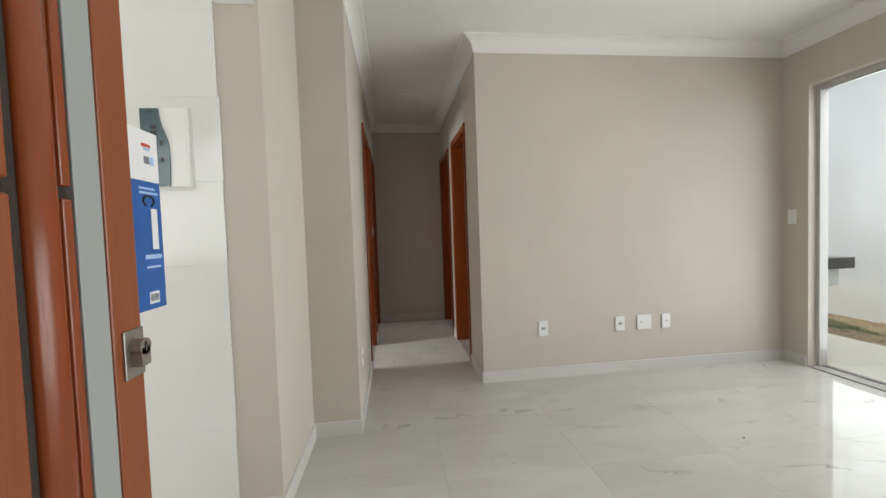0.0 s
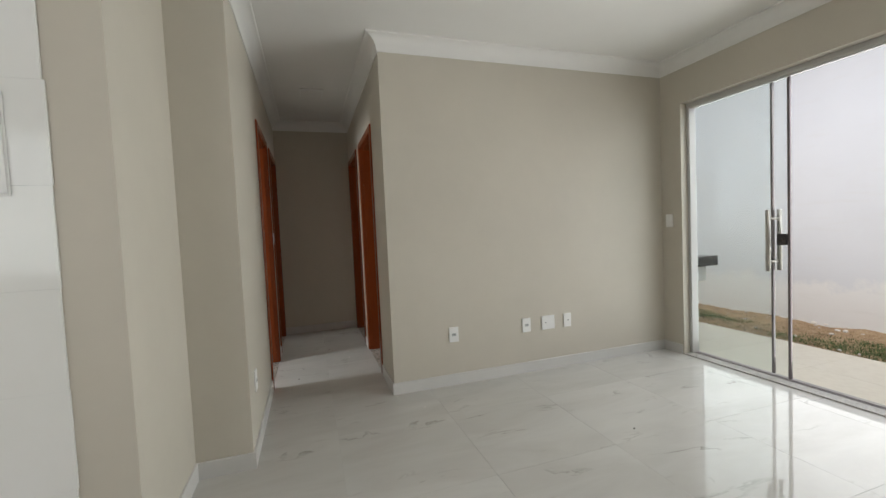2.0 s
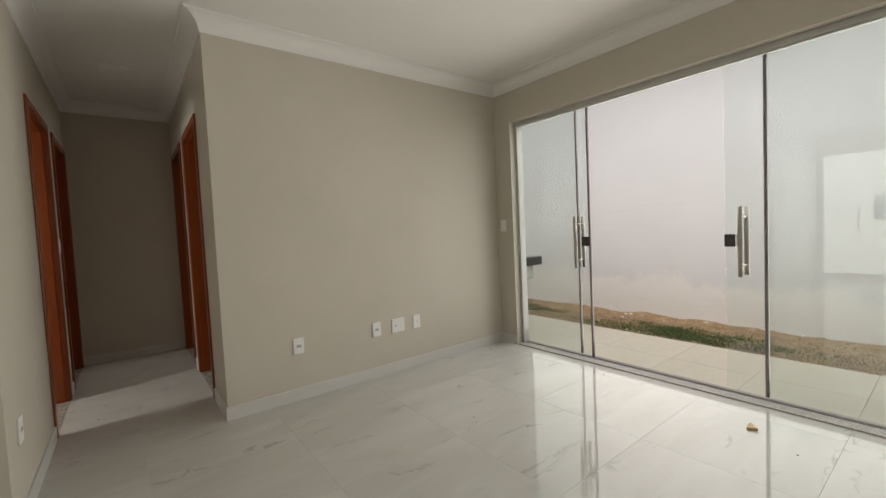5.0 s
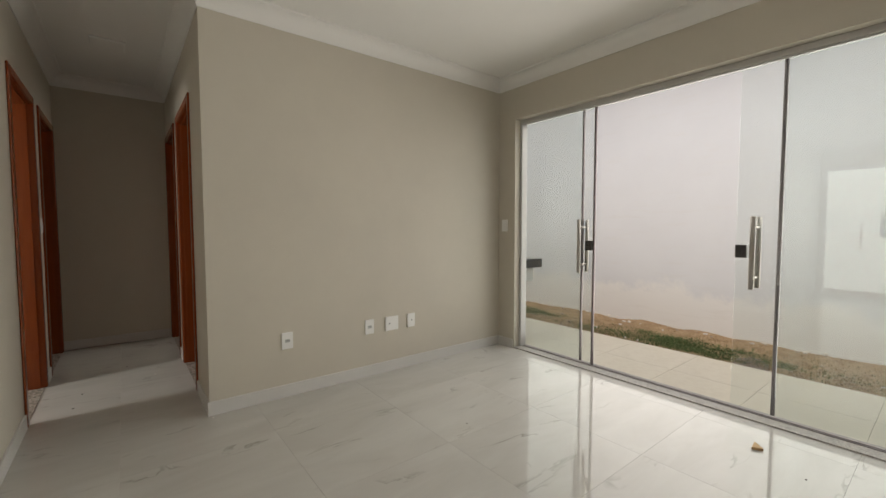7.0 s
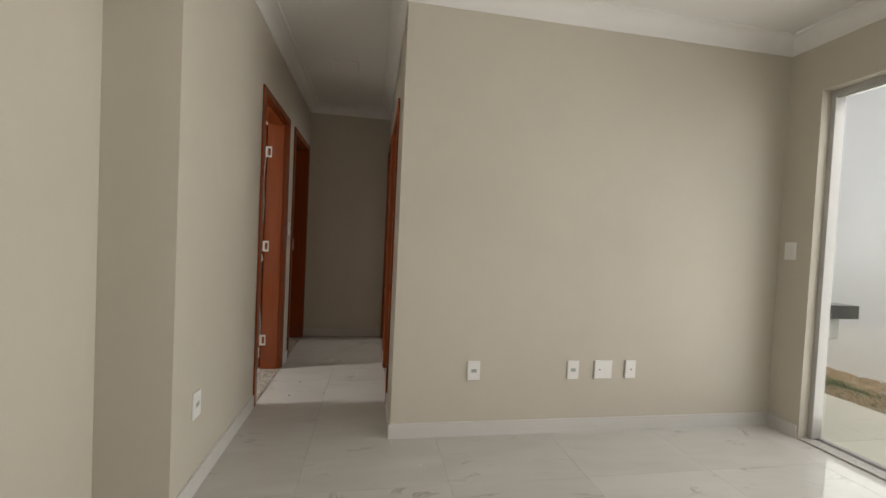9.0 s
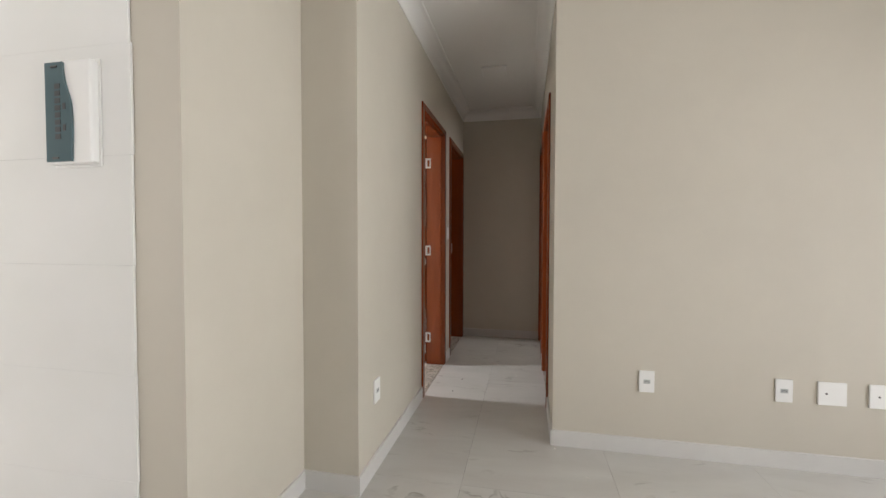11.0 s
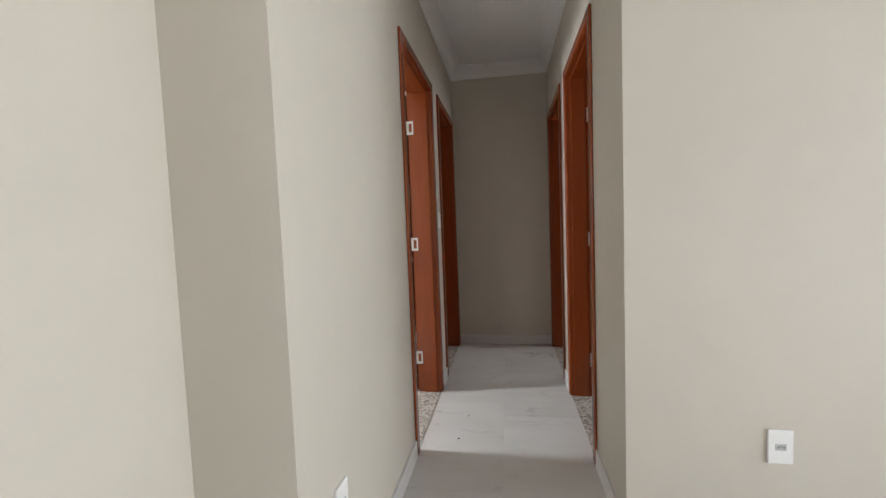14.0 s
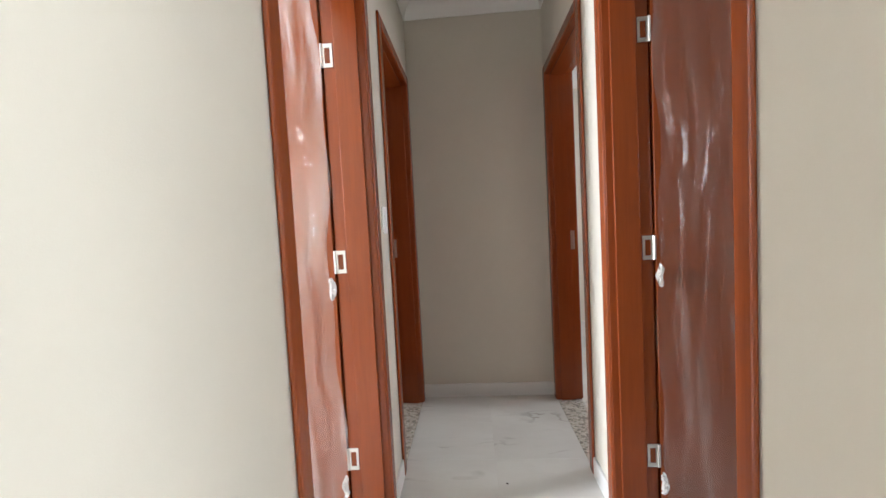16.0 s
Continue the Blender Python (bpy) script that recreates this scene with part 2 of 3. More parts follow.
def clear(name, tint, rough, weight, bumpy=0.0, skin=0.035):
    """Thin clear sheet: see-through with a mirror-like skin."""
    m = bpy.data.materials.new(name)
    m.use_nodes = True
    t = m.node_tree
    t.nodes.remove(t.nodes["Principled BSDF"])
    out = t.nodes["Material Output"]
    tr, gl, mx = t.nodes.new("ShaderNodeBsdfTransparent"), t.nodes.new("ShaderNodeBsdfGlossy"), t.nodes.new("ShaderNodeMixShader")
    tr.inputs[0].default_value = (*tint, 1)
    gl.inputs["Roughness"].default_value = rough
    lw, pw, ma = t.nodes.new("ShaderNodeLayerWeight"), t.nodes.new("ShaderNodeMath"), t.nodes.new("ShaderNodeMath")
    pw.operation, pw.inputs[1].default_value = "POWER", 4.5
    ma.operation, ma.inputs[1].default_value, ma.inputs[2].default_value = "MULTIPLY_ADD", weight, skin
    lw.inputs[0].default_value = 0.5
    t.links.new(lw.outputs["Facing"], pw.inputs[0])
    t.links.new(pw.outputs[0], ma.inputs[0])
    t.links.new(ma.outputs[0], mx.inputs[0])
    t.links.new(tr.outputs[0], mx.inputs[1])
    t.links.new(gl.outputs[0], mx.inputs[2])
    t.links.new(mx.outputs[0], out.inputs[0])
    if bumpy:
        c, nz, bp = t.nodes.new("ShaderNodeTexCoord"), t.nodes.new("ShaderNodeTexNoise"), t.nodes.new("ShaderNodeBump")
        nz.inputs["Scale"].default_value, nz.inputs["Detail"].default_value = 22, 5
        bp.inputs["Strength"].default_value, bp.inputs["Distance"].default_value = bumpy, 0.02
        t.links.new(c.outputs["Object"], nz.inputs["Vector"])
        t.links.new(nz.outputs["Fac"], bp.inputs["Height"])
        t.links.new(bp.outputs[0], gl.inputs["Normal"])
    return m


GLASS = clear("pale_green_tempered_glass", (0.968, 0.988, 0.982), 0.0, 0.3)


def packing_film():
    """Thin film: mostly clear, a milky haze, glossy creases that run downwards."""
    m = clear("wrinkled_clear_packing_film", (0.95, 0.94, 0.93), 0.07, 0.9, skin=0.095)
    t = m.node_tree
    out = t.nodes["Material Output"]
    thin = out.inputs[0].links[0].from_socket
    c, mp = t.nodes.new("ShaderNodeTexCoord"), t.nodes.new("ShaderNodeMapping")
    mp.inputs["Scale"].default_value = (11, 11, 1.3)
    nz, bp = t.nodes.new("ShaderNodeTexNoise"), t.nodes.new("ShaderNodeBump")
    nz.inputs["Scale"].default_value, nz.inputs["Detail"].default_value = 1.4, 5.0
    bp.inputs["Strength"].default_value, bp.inputs["Distance"].default_value = 0.8, 0.03
    t.links.new(c.outputs["Object"], mp.inputs[0])
    t.links.new(mp.outputs[0], nz.inputs["Vector"])
    t.links.new(nz.outputs["Fac"], bp.inputs["Height"])
    t.links.new(bp.outputs[0], t.nodes["Glossy BSDF"].inputs["Normal"])
    ramp = t.nodes.new("ShaderNodeValToRGB")
    ramp.color_ramp.elements[0].position, ramp.color_ramp.elements[0].color = 0.50, (0.03, 0.03, 0.03, 1)
    ramp.color_ramp.elements[1].position, ramp.color_ramp.elements[1].color = 0.72, (0.22, 0.22, 0.22, 1)
    haze, mx = t.nodes.new("ShaderNodeBsdfDiffuse"), t.nodes.new("ShaderNodeMixShader")
    haze.inputs[0].default_value = (0.85, 0.80, 0.78, 1)
    t.links.new(nz.outputs["Fac"], ramp.inputs[0])
    t.links.new(ramp.outputs[0], mx.inputs[0])
    t.links.new(thin, mx.inputs[1])
    t.links.new(haze.outputs[0], mx.inputs[2])
    t.links.new(mx.outputs[0], out.inputs[0])
    return m


FILM = packing_film()
FILM_CRUMPLED = material("crumpled_milky_film", (0.78, 0.75, 0.72), 0.22)
FILM_CRUMPLED.node_tree.nodes["Principled BSDF"].inputs["Alpha"].default_value = 0.62


# ---- builders ----
def box(bm, x0, y0, z0, x1, y1, z1):
    v = [bm.verts.new((x, y, z)) for z in (z0, z1) for y in (y0, y1) for x in (x0, x1)]
    for f in ((0, 2, 3, 1), (4, 5, 7, 6), (0, 1, 5, 4), (2, 6, 7, 3), (0, 4, 6, 2), (1, 3, 7, 5)):
        bm.faces.new([v[i] for i in f])
    return bm


def boxes(*items, bevel=0.0):
    bm = bmesh.new()
    for b in items:
        x0, y0, z0, x1, y1, z1 = b
        box(bm, min(x0, x1), min(y0, y1), min(z0, z1), max(x0, x1), max(y0, y1), max(z0, z1))
    if bevel:
        bmesh.ops.bevel(bm, geom=bm.edges[:], offset=bevel, segments=2, affect="EDGES", profile=0.5)
    return bm


def rod(bm, a, b, r, seg=16):
    a, b = Vector(a), Vector(b)
    q = (b - a).to_track_quat("Z", "Y").to_matrix().to_4x4()
    bmesh.ops.create_cone(bm, cap_ends=True, segments=seg, radius1=r, radius2=r, depth=(b - a).length,
                          matrix=Matrix.Translation((a + b) / 2) @ q)
    return bm


def part(name, bm, mat, parent=None, label="", smooth=False):
    me = bpy.data.meshes.new(name)
    bm.normal_update()
    bm.to_mesh(me)
    bm.free()
    me.materials.append(mat)
    if smooth:
        for p in me.polygons:
            p.use_smooth = len(p.vertices) == 4
    ob = new(name, me)
    ob.parent = parent
    if label:
        ob["label"] = label
    return ob


def thing(name, label, category, kind="", group="", at=(0, 0, 0)):
    ob = tagged(new(name), label, category, group, kind)
    ob.location = at
    return ob


def wall_y(name, x0, x1, y0, y1, z1, holes, mat, label):
    """A wall that runs along y, with openings (y from, y to, sill, head)."""
    items, y = [], y0
    for a, b, lo, hi in holes:
        items.append((x0, y, -0.02, x1, a, z1))
        items.append((x0, a, hi, x1, b, z1))
        if lo > 0:
            items.append((x0, a, -0.02, x1, b, lo))
        y = b
    items.append((x0, y, -0.02, x1, y1, z1))
    return tagged(part(name, boxes(*items), mat), label, "wall", kind="structure")


def wall_x(name, y0, y1, x0, x1, z1, holes, mat, label):
    items, x = [], x0
    for a, b, lo, hi in holes:
        items.append((x, y0, -0.02, a, y1, z1))
        items.append((a, y0, hi, b, y1, z1))
        if lo > 0:
            items.append((a, y0, -0.02, b, y1, lo))
        x = b
    items.append((x, y0, -0.02, x1, y1, z1))
    return tagged(part(name, boxes(*items), mat), label, "wall", kind="structure")


def sweep(bm, path, profile, closed):
    """Runs a profile (inward offset, height) along walls that lie to the right of the path, with mitred corners."""
    n = len(path)
    rings = []
    for i, p in enumerate(path):
        p = Vector(p)
        prev = Vector(path[i - 1]) if closed or i else None
        nxt = Vector(path[(i + 1) % n]) if closed or i < n - 1 else None
        ns = []
        for a, b in ((prev, p), (p, nxt)):
            if a is not None and b is not None:
                d = (b - a).normalized()
                ns.append(Vector((-d.y, d.x)))
        off = ns[0] if len(ns) == 1 else (ns[0] + ns[1]) / (1 + ns[0].dot(ns[1]))
        rings.append([bm.verts.new((p.x + off.x * d, p.y + off.y * d, z)) for d, z in profile])
    k = len(profile)
    for i in range(n if closed else n - 1):
        a, b = rings[i], rings[(i + 1) % n]
        for j in range(k):
            bm.faces.new((a[j], b[j], b[(j + 1) % k], a[(j + 1) % k]))
    if not closed:
        bm.faces.new(rings[0])
        bm.faces.new(rings[-1][::-1])
    bmesh.ops.recalc_face_normals(bm, faces=bm.faces[:])
    return bm


# ---- plan ----
XR, XL, YB = 3.465, -0.069, 3.503          # glass wall, corridor's other side, wall with the sockets
XC, YE = 0.830, 5.968                      # corridor corner, corridor end
XP, YP, YK = -0.342, 2.850, 2.180         # pier, pier face, tiled kitchen wall
CEIL = 2.66
XW, YS, YF, YN = -3.2, 0.2, -0.95, 8.0               # kitchen's outer wall, entrance wall, back of the house
D1, D2 = (3.980, 4.845), (5.055, 5.925)     # outer edges of the corridor's door trims
TRIM, JAMB, HEAD = 0.060, 0.035, 2.100

holes = [(a + TRIM - JAMB, b - TRIM + JAMB, 0, HEAD + JAMB) for a, b in (D1, D2)]
wall_x("wall_north", YB, YB + 0.15, XC, XR, CEIL, [], GREIGE, "plain greige painted plaster wall with low sockets")
wall_y("wall_corridor_right", XC, XC + 0.15, YB + 0.15, YE, CEIL, holes, GREIGE, "greige corridor wall with two wooden door openings")
wall_y("wall_corridor_left", XL - 0.15, XL, YP, YE, CEIL, holes, GREIGE, "greige corridor wall with two wooden door openings")
wall_x("wall_corridor_end", YE, YE + 0.15, XL - 0.15, XC + 0.15, CEIL, [], GREIGE, "plain greige wall closing the corridor")
wall_x("wall_pier", YP, YP + 0.15, XP - 0.15, XL - 0.15, CEIL, [], GREIGE, "greige pier face beside the corridor")
wall_y("wall_pier_side", XP - 0.15, XP, YK, YP, CEIL, [], GREIGE, "short greige wall beside the kitchen")
wall_x("wall_kitchen", YK, YK + 0.15, XW, XP - 0.15, CEIL, [], GREIGE, "kitchen wall carrying glazed white tiles")
wall_y("wall_east", XR, XR + 0.15, YF, YN, CEIL, [(-0.75, 3.29, 0, 2.255), (3.9, 4.6, 1.2, 2.0), (5.45, 6.55, 1.0, 2.1)], GREIGE, "greige wall around the wide glass door")
# Unseen southward extension of the room, made for the longer glass door.
wall_y("wall_porch", 0.80, 0.95, YF - 0.15, YS - 0.15, CEIL, [], GREIGE, "short greige wall beside the entrance")
wall_x("wall_south_far", YF - 0.15, YF, 0.95, XR + 0.15, CEIL, [], GREIGE, "plain greige wall at the back of the living room")
# Two unseen walls, added to keep sky light off the pier face.
wall_x("wall_porch_south", YF - 0.15, YF, XW - 0.15, 0.80, CEIL, [], GREIGE, "plain unseen wall added to block sky light at the entrance")
wall_y("wall_porch_west", XW - 0.15, XW, YF, YS - 0.15, CEIL, [], GREIGE, "plain unseen wall added to block sky light at the entrance")
wall_x("wall_south", YS - 0.15, YS, XW - 0.15, 0.95, CEIL, [(-2.2, -0.8, 1.0, 2.1), (-0.13, 0.79, 0, 2.13)], GREIGE, "greige wall with the entrance doorway")
wall_y("wall_west", XW - 0.15, XW, YS, YN, CEIL, [(0.95, 2.12, 0, 2.25), (3.72, 4.40, 1.0, 2.2), (5.8, 6.8, 1.0, 2.1)], GREIGE, "outer wall of kitchen and bedrooms")
wall_x("wall_back", YN, YN + 0.15, XW - 0.15, XR + 0.15, CEIL, [], GREIGE, "back wall of the bedrooms")
wall_x("wall_room_divider_left", 4.93, 5.03, XW, XL - 0.15, CEIL, [], GREIGE, "plain wall between two bedrooms")
wall_x("wall_room_divider_right", 4.93, 5.03, XC + 0.15, XR, CEIL, [], GREIGE, "plain wall between bathroom and bedroom")

tagged(part("ceiling", boxes((XW - 0.15, YF - 0.15, CEIL, XR + 0.15, YN + 0.15, CEIL + 0.12)), WHITE), "flat white plaster ceiling", "ceiling", kind="structure")

room = [(XR, YF), (XR, YB), (XC, YB), (XC, YE), (XL, YE), (XL, YP), (XP, YP), (XP, YK), (XW, YK), (XW, YS), (0.95, YS), (0.95, YF)]
crown = [(0, 2.552), (0.007, 2.552), (0.009, 2.560)]
crown += [(0.090 - 0.080 * math.cos(radians(a)), 2.562 + 0.086 * math.sin(radians(a))) for a in range(6, 91, 7)]
crown += [(0.094, 2.650), (0.096, CEIL), (0, CEIL)]
tagged(part("crown_moulding", sweep(bmesh.new(), room, crown, True), WHITE), "white plaster crown moulding along the ceiling", "moulding", kind="structure")

skirt = [(0, 0), (0.011, 0), (0.011, 0.085), (0.009, 0.088), (0, 0.088)]
runs = [[(XR, 3.30), (XR, YB), (XC, YB), (XC, D1[0])], [(XC, D1[1]), (XC, D2[0])], [(XC, D2[1]), (XC, YE), (XL, YE), (XL, D2[1])],
        [(XL, D2[0]), (XL, D1[1])], [(XL, D1[0]), (XL, YP), (XP, YP), (XP, YK), (XP - 0.17, YK)], [(0.88, YS), (0.95, YS), (0.95, YF), (XR, YF), (XR, -0.76)]]
skirting = thing("baseboard", "low white porcelain baseboard along the walls", "baseboard", "structure")
for run in runs:
    part("skirting_strip", sweep(bmesh.new(), run, skirt, False), SKIRT, skirting)

# base under the floor, with the joints' colour
floor = tagged(part("floor", boxes((XW - 0.15, YF - 0.15, -0.12, XR, YN, -0.004)), GROUT), "polished white marble-look porcelain floor with thin joints", "floor", kind="structure")


# ---- wooden corridor doors ----
def corridor_door(name, side, span, label, leaf_at_far, film):
    """side -1: the wall on the corridor's left; the leaf stands open into the room behind."""
    face = XL if side < 0 else XC
    a, b = span
    d = thing(name, label, "door", "structure")
    i0, i1 = a + TRIM, b - TRIM
    back = face + side * 0.155
    front = face - side * 0.006
    for nm, y0, y1 in (("jamb", i0 - JAMB, i0), ("jamb", i1, i1 + JAMB)):
        part(nm, boxes((back, y0, 0.004, front, y1, HEAD + JAMB), bevel=0.002), WOOD, d)
    part("head_jamb", boxes((back, i0, HEAD, front, i1, HEAD + JAMB), bevel=0.002), WOOD, d)
    # stop beads set back inside the lining
    s0, s1 = face + side * 0.02, face + side * 0.112
    for y0, y1 in ((i0, i0 + 0.012), (i1 - 0.012, i1)):
        part("door_stop", boxes((s0, y0, 0.006, s1, y1, HEAD), bevel=0.002), WOOD, d)
    part("door_stop", boxes((s0, i0 + 0.012, HEAD - 0.012, s1, i1 - 0.012, HEAD), bevel=0.002), WOOD, d)
    for f, sg in ((face, -side), (face + side * 0.15, side)):
        x0, x1 = f + sg * 0.001, f + sg * 0.014
        part("architrave", boxes((x0, a, 0.004, x1, i0 - 0.004, 2.16), bevel=0.006), WOOD, d)
        part("architrave", boxes((x0, i1 + 0.004, 0.004, x1, b, 2.16), bevel=0.006), WOOD, d)
        part("architrave", boxes((x0, i0 - 0.004, HEAD + 0.004, x1, i1 + 0.004, 2.16), bevel=0.006), WOOD, d)
    part("sill", boxes((face + side * 0.15, i0, -0.002, face, i1, 0.004), bevel=0.0015), GRANITE, d, "grey speckled granite sill")
    # leaf swung open at right angles
    hx = face + side * 0.168
    y0 = i1 - 0.004 if leaf_at_far else i0 + 0.004 - 0.035
    leaf = part("leaf", boxes((hx, y0, 0.012, hx + side * 0.70, y0 + 0.035, HEAD - 0.012), bevel=0.003), WOOD, d)
    edge = i1 if leaf_at_far else i0
    for z in (1.86, 1.06, 0.253):
        sg = -1 if leaf_at_far else 1
        x0, x1 = face + side * 0.121, face + side * 0.160
        ya, yb = edge, edge + sg * 0.003
        ring = boxes((x0, ya, z - 0.045, x1, yb, z - 0.030), (x0, ya, z + 0.030, x1, yb, z + 0.045),
                     (x0, ya, z - 0.030, x0 + side * 0.009, yb, z + 0.030), (x1 - side * 0.008, ya, z - 0.030, x1, yb, z + 0.030))
        hinge = part("hinge", ring, ZINC, d, "zinc-plated hinge plate")
        part("hinge_barrel", rod(bmesh.new(), (face + side * 0.163, edge + sg * 0.005, z - 0.045), (face + side * 0.163, edge + sg * 0.005, z + 0.045), 0.005, 10), ZINC, hinge)
    if not leaf_at_far:
        part("strike_plate", boxes((face + side * 0.115, i1 - 0.003, 0.99, face + side * 0.14, i1 + 0.001, 1.11), bevel=0.001), STEEL, d, "steel strike plate")
    if film:
        rng = random.Random(film)
        bm = bmesh.new()
        nx, nz = 66, 130
        yy = y0 - 0.006
        grid = []
        for j in range(nz + 1):
            z = 0.02 + (HEAD - 0.05) * j / nz
            edge_wave = 0.012 * math.sin(z * 5.1 + film) + 0.008 * math.sin(z * 13.0 + 2 * film)
            row = []
            for i in range(nx + 1):
                u = i / nx
                x = hx + side * (0.004 + (1 - u) * edge_wave + 0.66 * u)
                fold = 0.012 * abs(noise.noise((u * 9 + film, z * 1.1, 0.3))) + 0.006 * noise.noise((u * 24, z * 4.2, film)) + 0.010 * abs(math.sin(u * 21 + 1.3 * math.sin(z * 2.2)))
                crease = math.exp(-((u - 0.45 - 0.03 * math.sin(z * 3)) / 0.045) ** 2) * min(1.0, max(0.0, (z - 0.9) / 0.3))
                fold += crease * (0.010 + 0.016 * abs(noise.noise((u * 34, z * 13, film))) + 0.006 * noise.noise((u * 60, z * 40, film)))
                row.append(bm.verts.new((x, yy - fold, z)))
            grid.append(row)
        for j in range(nz):
            for i in range(nx):
                bm.faces.new((grid[j][i], grid[j][i + 1], grid[j + 1][i + 1], grid[j + 1][i]))
        sheet = part("packing_film", bm, FILM, leaf, "loose clear plastic packing film", smooth=True)
        sheet.visible_shadow = False
        for z in (0.965, 0.16):
            tuft = bmesh.new()
            bmesh.ops.create_icosphere(tuft, subdivisions=3, radius=0.02, matrix=Matrix.Translation((hx + side * 0.006, yy - 0.012, z - 0.01)) @ Matrix.Diagonal((0.55, 0.5, 2.2, 1)))
            for v in tuft.verts:
                v.co += Vector([rng.uniform(-0.005, 0.005) for _ in range(3)]) + Vector((0.004 * math.sin(v.co.z * 90 + film), 0, 0))
            part("film_tuft", tuft, FILM_CRUMPLED, leaf, "crumpled milky end of the film")
    return d


corridor_door("door_1", -1, D1, "open red-brown wooden door still wrapped in clear film", True, 3)
corridor_door("door_2", 1, D1, "open red-brown wooden door wrapped in wrinkled clear film", True, 7)
corridor_door("door_3", -1, D2, "open red-brown wooden door at the corridor's end", False, 0)
corridor_door("door_4", 1, D2, "open red-brown wooden door letting in daylight", False, 0)

BUFF = painted("buff_grout", (0.55, 0.48, 0.37), 0.06, 0.9)

# ---- wide sliding glass door ----
def pane(y0, y1, x, parent, label=""):
    ob = part("pane", boxes((x - 0.004, y0, 0.03, x + 0.004, y1, 2.225), bevel=0.001), GLASS, parent, label)
    ob.visible_shadow = False
    return ob


def pull_handle(y, x, parent):
    """Tubular bars on both faces of the glass, on two standoffs."""
    bm = bmesh.new()
    for sx in (-0.062, 0.062):
        rod(bm, (x + sx, y, 0.815), (x + sx, y, 1.272), 0.0155, 20)
    h = part("handle", bm, STEEL, parent, "brushed steel tubular pull handle", smooth=True)
    for z in (0.885, 1.205):
        part("standoff", rod(bmesh.new(), (x - 0.058, y, z), (x + 0.058, y, z), 0.009, 14), STEEL, h, smooth=True)
    return h


# The run below y 0.6 is unseen, added to let in more lamp light.
gd = thing("door_5", "half-open frameless sliding glass door to the patio", "glass door", "structure")
part("frame_head", boxes((3.535, -0.75, 2.212, 3.612, 3.29, 2.255), bevel=0.003), ALU, gd, "grey aluminium head rail")
part("frame_head", boxes((3.545, -0.72, 2.202, 3.555, 3.258, 2.2125)), ALU, gd)
for y0, y1 in ((-0.75, -0.722), (3.262, 3.29)):
    part("frame_jamb", boxes((3.535, y0, 0.012, 3.612, y1, 2.212), bevel=0.003), ALU, gd, "grey aluminium jamb")
part("bottom_rail", boxes((3.565, -0.75, 0.010, 3.571, 3.29, 0.0135), (3.588, -0.75, 0.010, 3.594, 3.29, 0.0135)), BRONZE, gd, "dark floor track")
part("sill", boxes((3.467, -0.75, -0.05, 3.64, 3.29, 0.010), bevel=0.002), LIGHT_STONE, gd, "light grey granite threshold")
fixed_a = pane(2.625, 3.262, 3.60, gd)
fixed_b = pane(-0.722, 1.257, 3.60, gd)
part("edge_profile", boxes((3.589, 2.617, 0.024, 3.611, 2.633, 2.212), bevel=0.003), BRONZE, fixed_a, "slim grey edge profile")
part("edge_profile", boxes((3.588, 1.247, 0.024, 3.612, 1.267, 2.212), bevel=0.003), BRONZE, fixed_b, "slim dark edge profile")
leaf_a = pane(2.495, 3.225, 3.570, gd)
leaf_b = pane(0.74, 1.475, 3.570, gd)
part("edge_profile", boxes((3.560, 2.484, 0.024, 3.580, 2.502, 2.212), bevel=0.003), BRONZE, leaf_a, "slim dark edge profile")
pull_handle(2.60, 3.570, leaf_a)
pull_handle(1.372, 3.570, leaf_b)
for y0, y1, leaf in ((2.505, 2.568, leaf_a), (1.412, 1.475, leaf_b)):
    lk = part("lock", boxes((3.549, y0, 1.008, 3.591, y1, 1.092), bevel=0.004), DARK, leaf, "dark grey glass-door lock")
    part("keyhole", rod(bmesh.new(), (3.543, (y0 + y1) / 2, 1.05), (3.552, (y0 + y1) / 2, 1.05), 0.010, 14), DARK, lk)


# ---- windows and doors of the other openings ----
def room_window(name, x, y0, y1, z0, z1):
    w = thing(name, "aluminium sliding window with two clear panes", "window", "structure")
    for b in ((x - 0.03, y0, z0, x + 0.03, y0 + 0.04, z1), (x - 0.03, y1 - 0.04, z0, x + 0.03, y1, z1),
              (x - 0.03, y0 + 0.04, z0, x + 0.03, y1 - 0.04, z0 + 0.04), (x - 0.03, y0 + 0.04, z1 - 0.04, x + 0.03, y1 - 0.04, z1)):
        part("window_frame", boxes(b, bevel=0.003), ALU, w)
    m = (y0 + y1) / 2
    for a, b, dx in ((y0 + 0.04, m + 0.02, -0.012), (m - 0.02, y1 - 0.04, 0.012)):
        p = part("pane", boxes((x + dx - 0.003, a, z0 + 0.04, x + dx + 0.003, b, z1 - 0.04)), GLASS, w)
        p.visible_shadow = False
    part("stile", boxes((x - 0.02, m - 0.02, z0 + 0.04, x + 0.02, m + 0.02, z1 - 0.04), bevel=0.002), ALU, w)


room_window("window_1", XW - 0.02, 3.72, 4.40, 1.0, 2.2)
room_window("window_2", XW - 0.02, 5.8, 6.8, 1.0, 2.1)
room_window("window_3", XR + 0.02, 3.9, 4.6, 1.2, 2.0)
room_window("window_4", XR + 0.02, 5.45, 6.55, 1.0, 2.1)

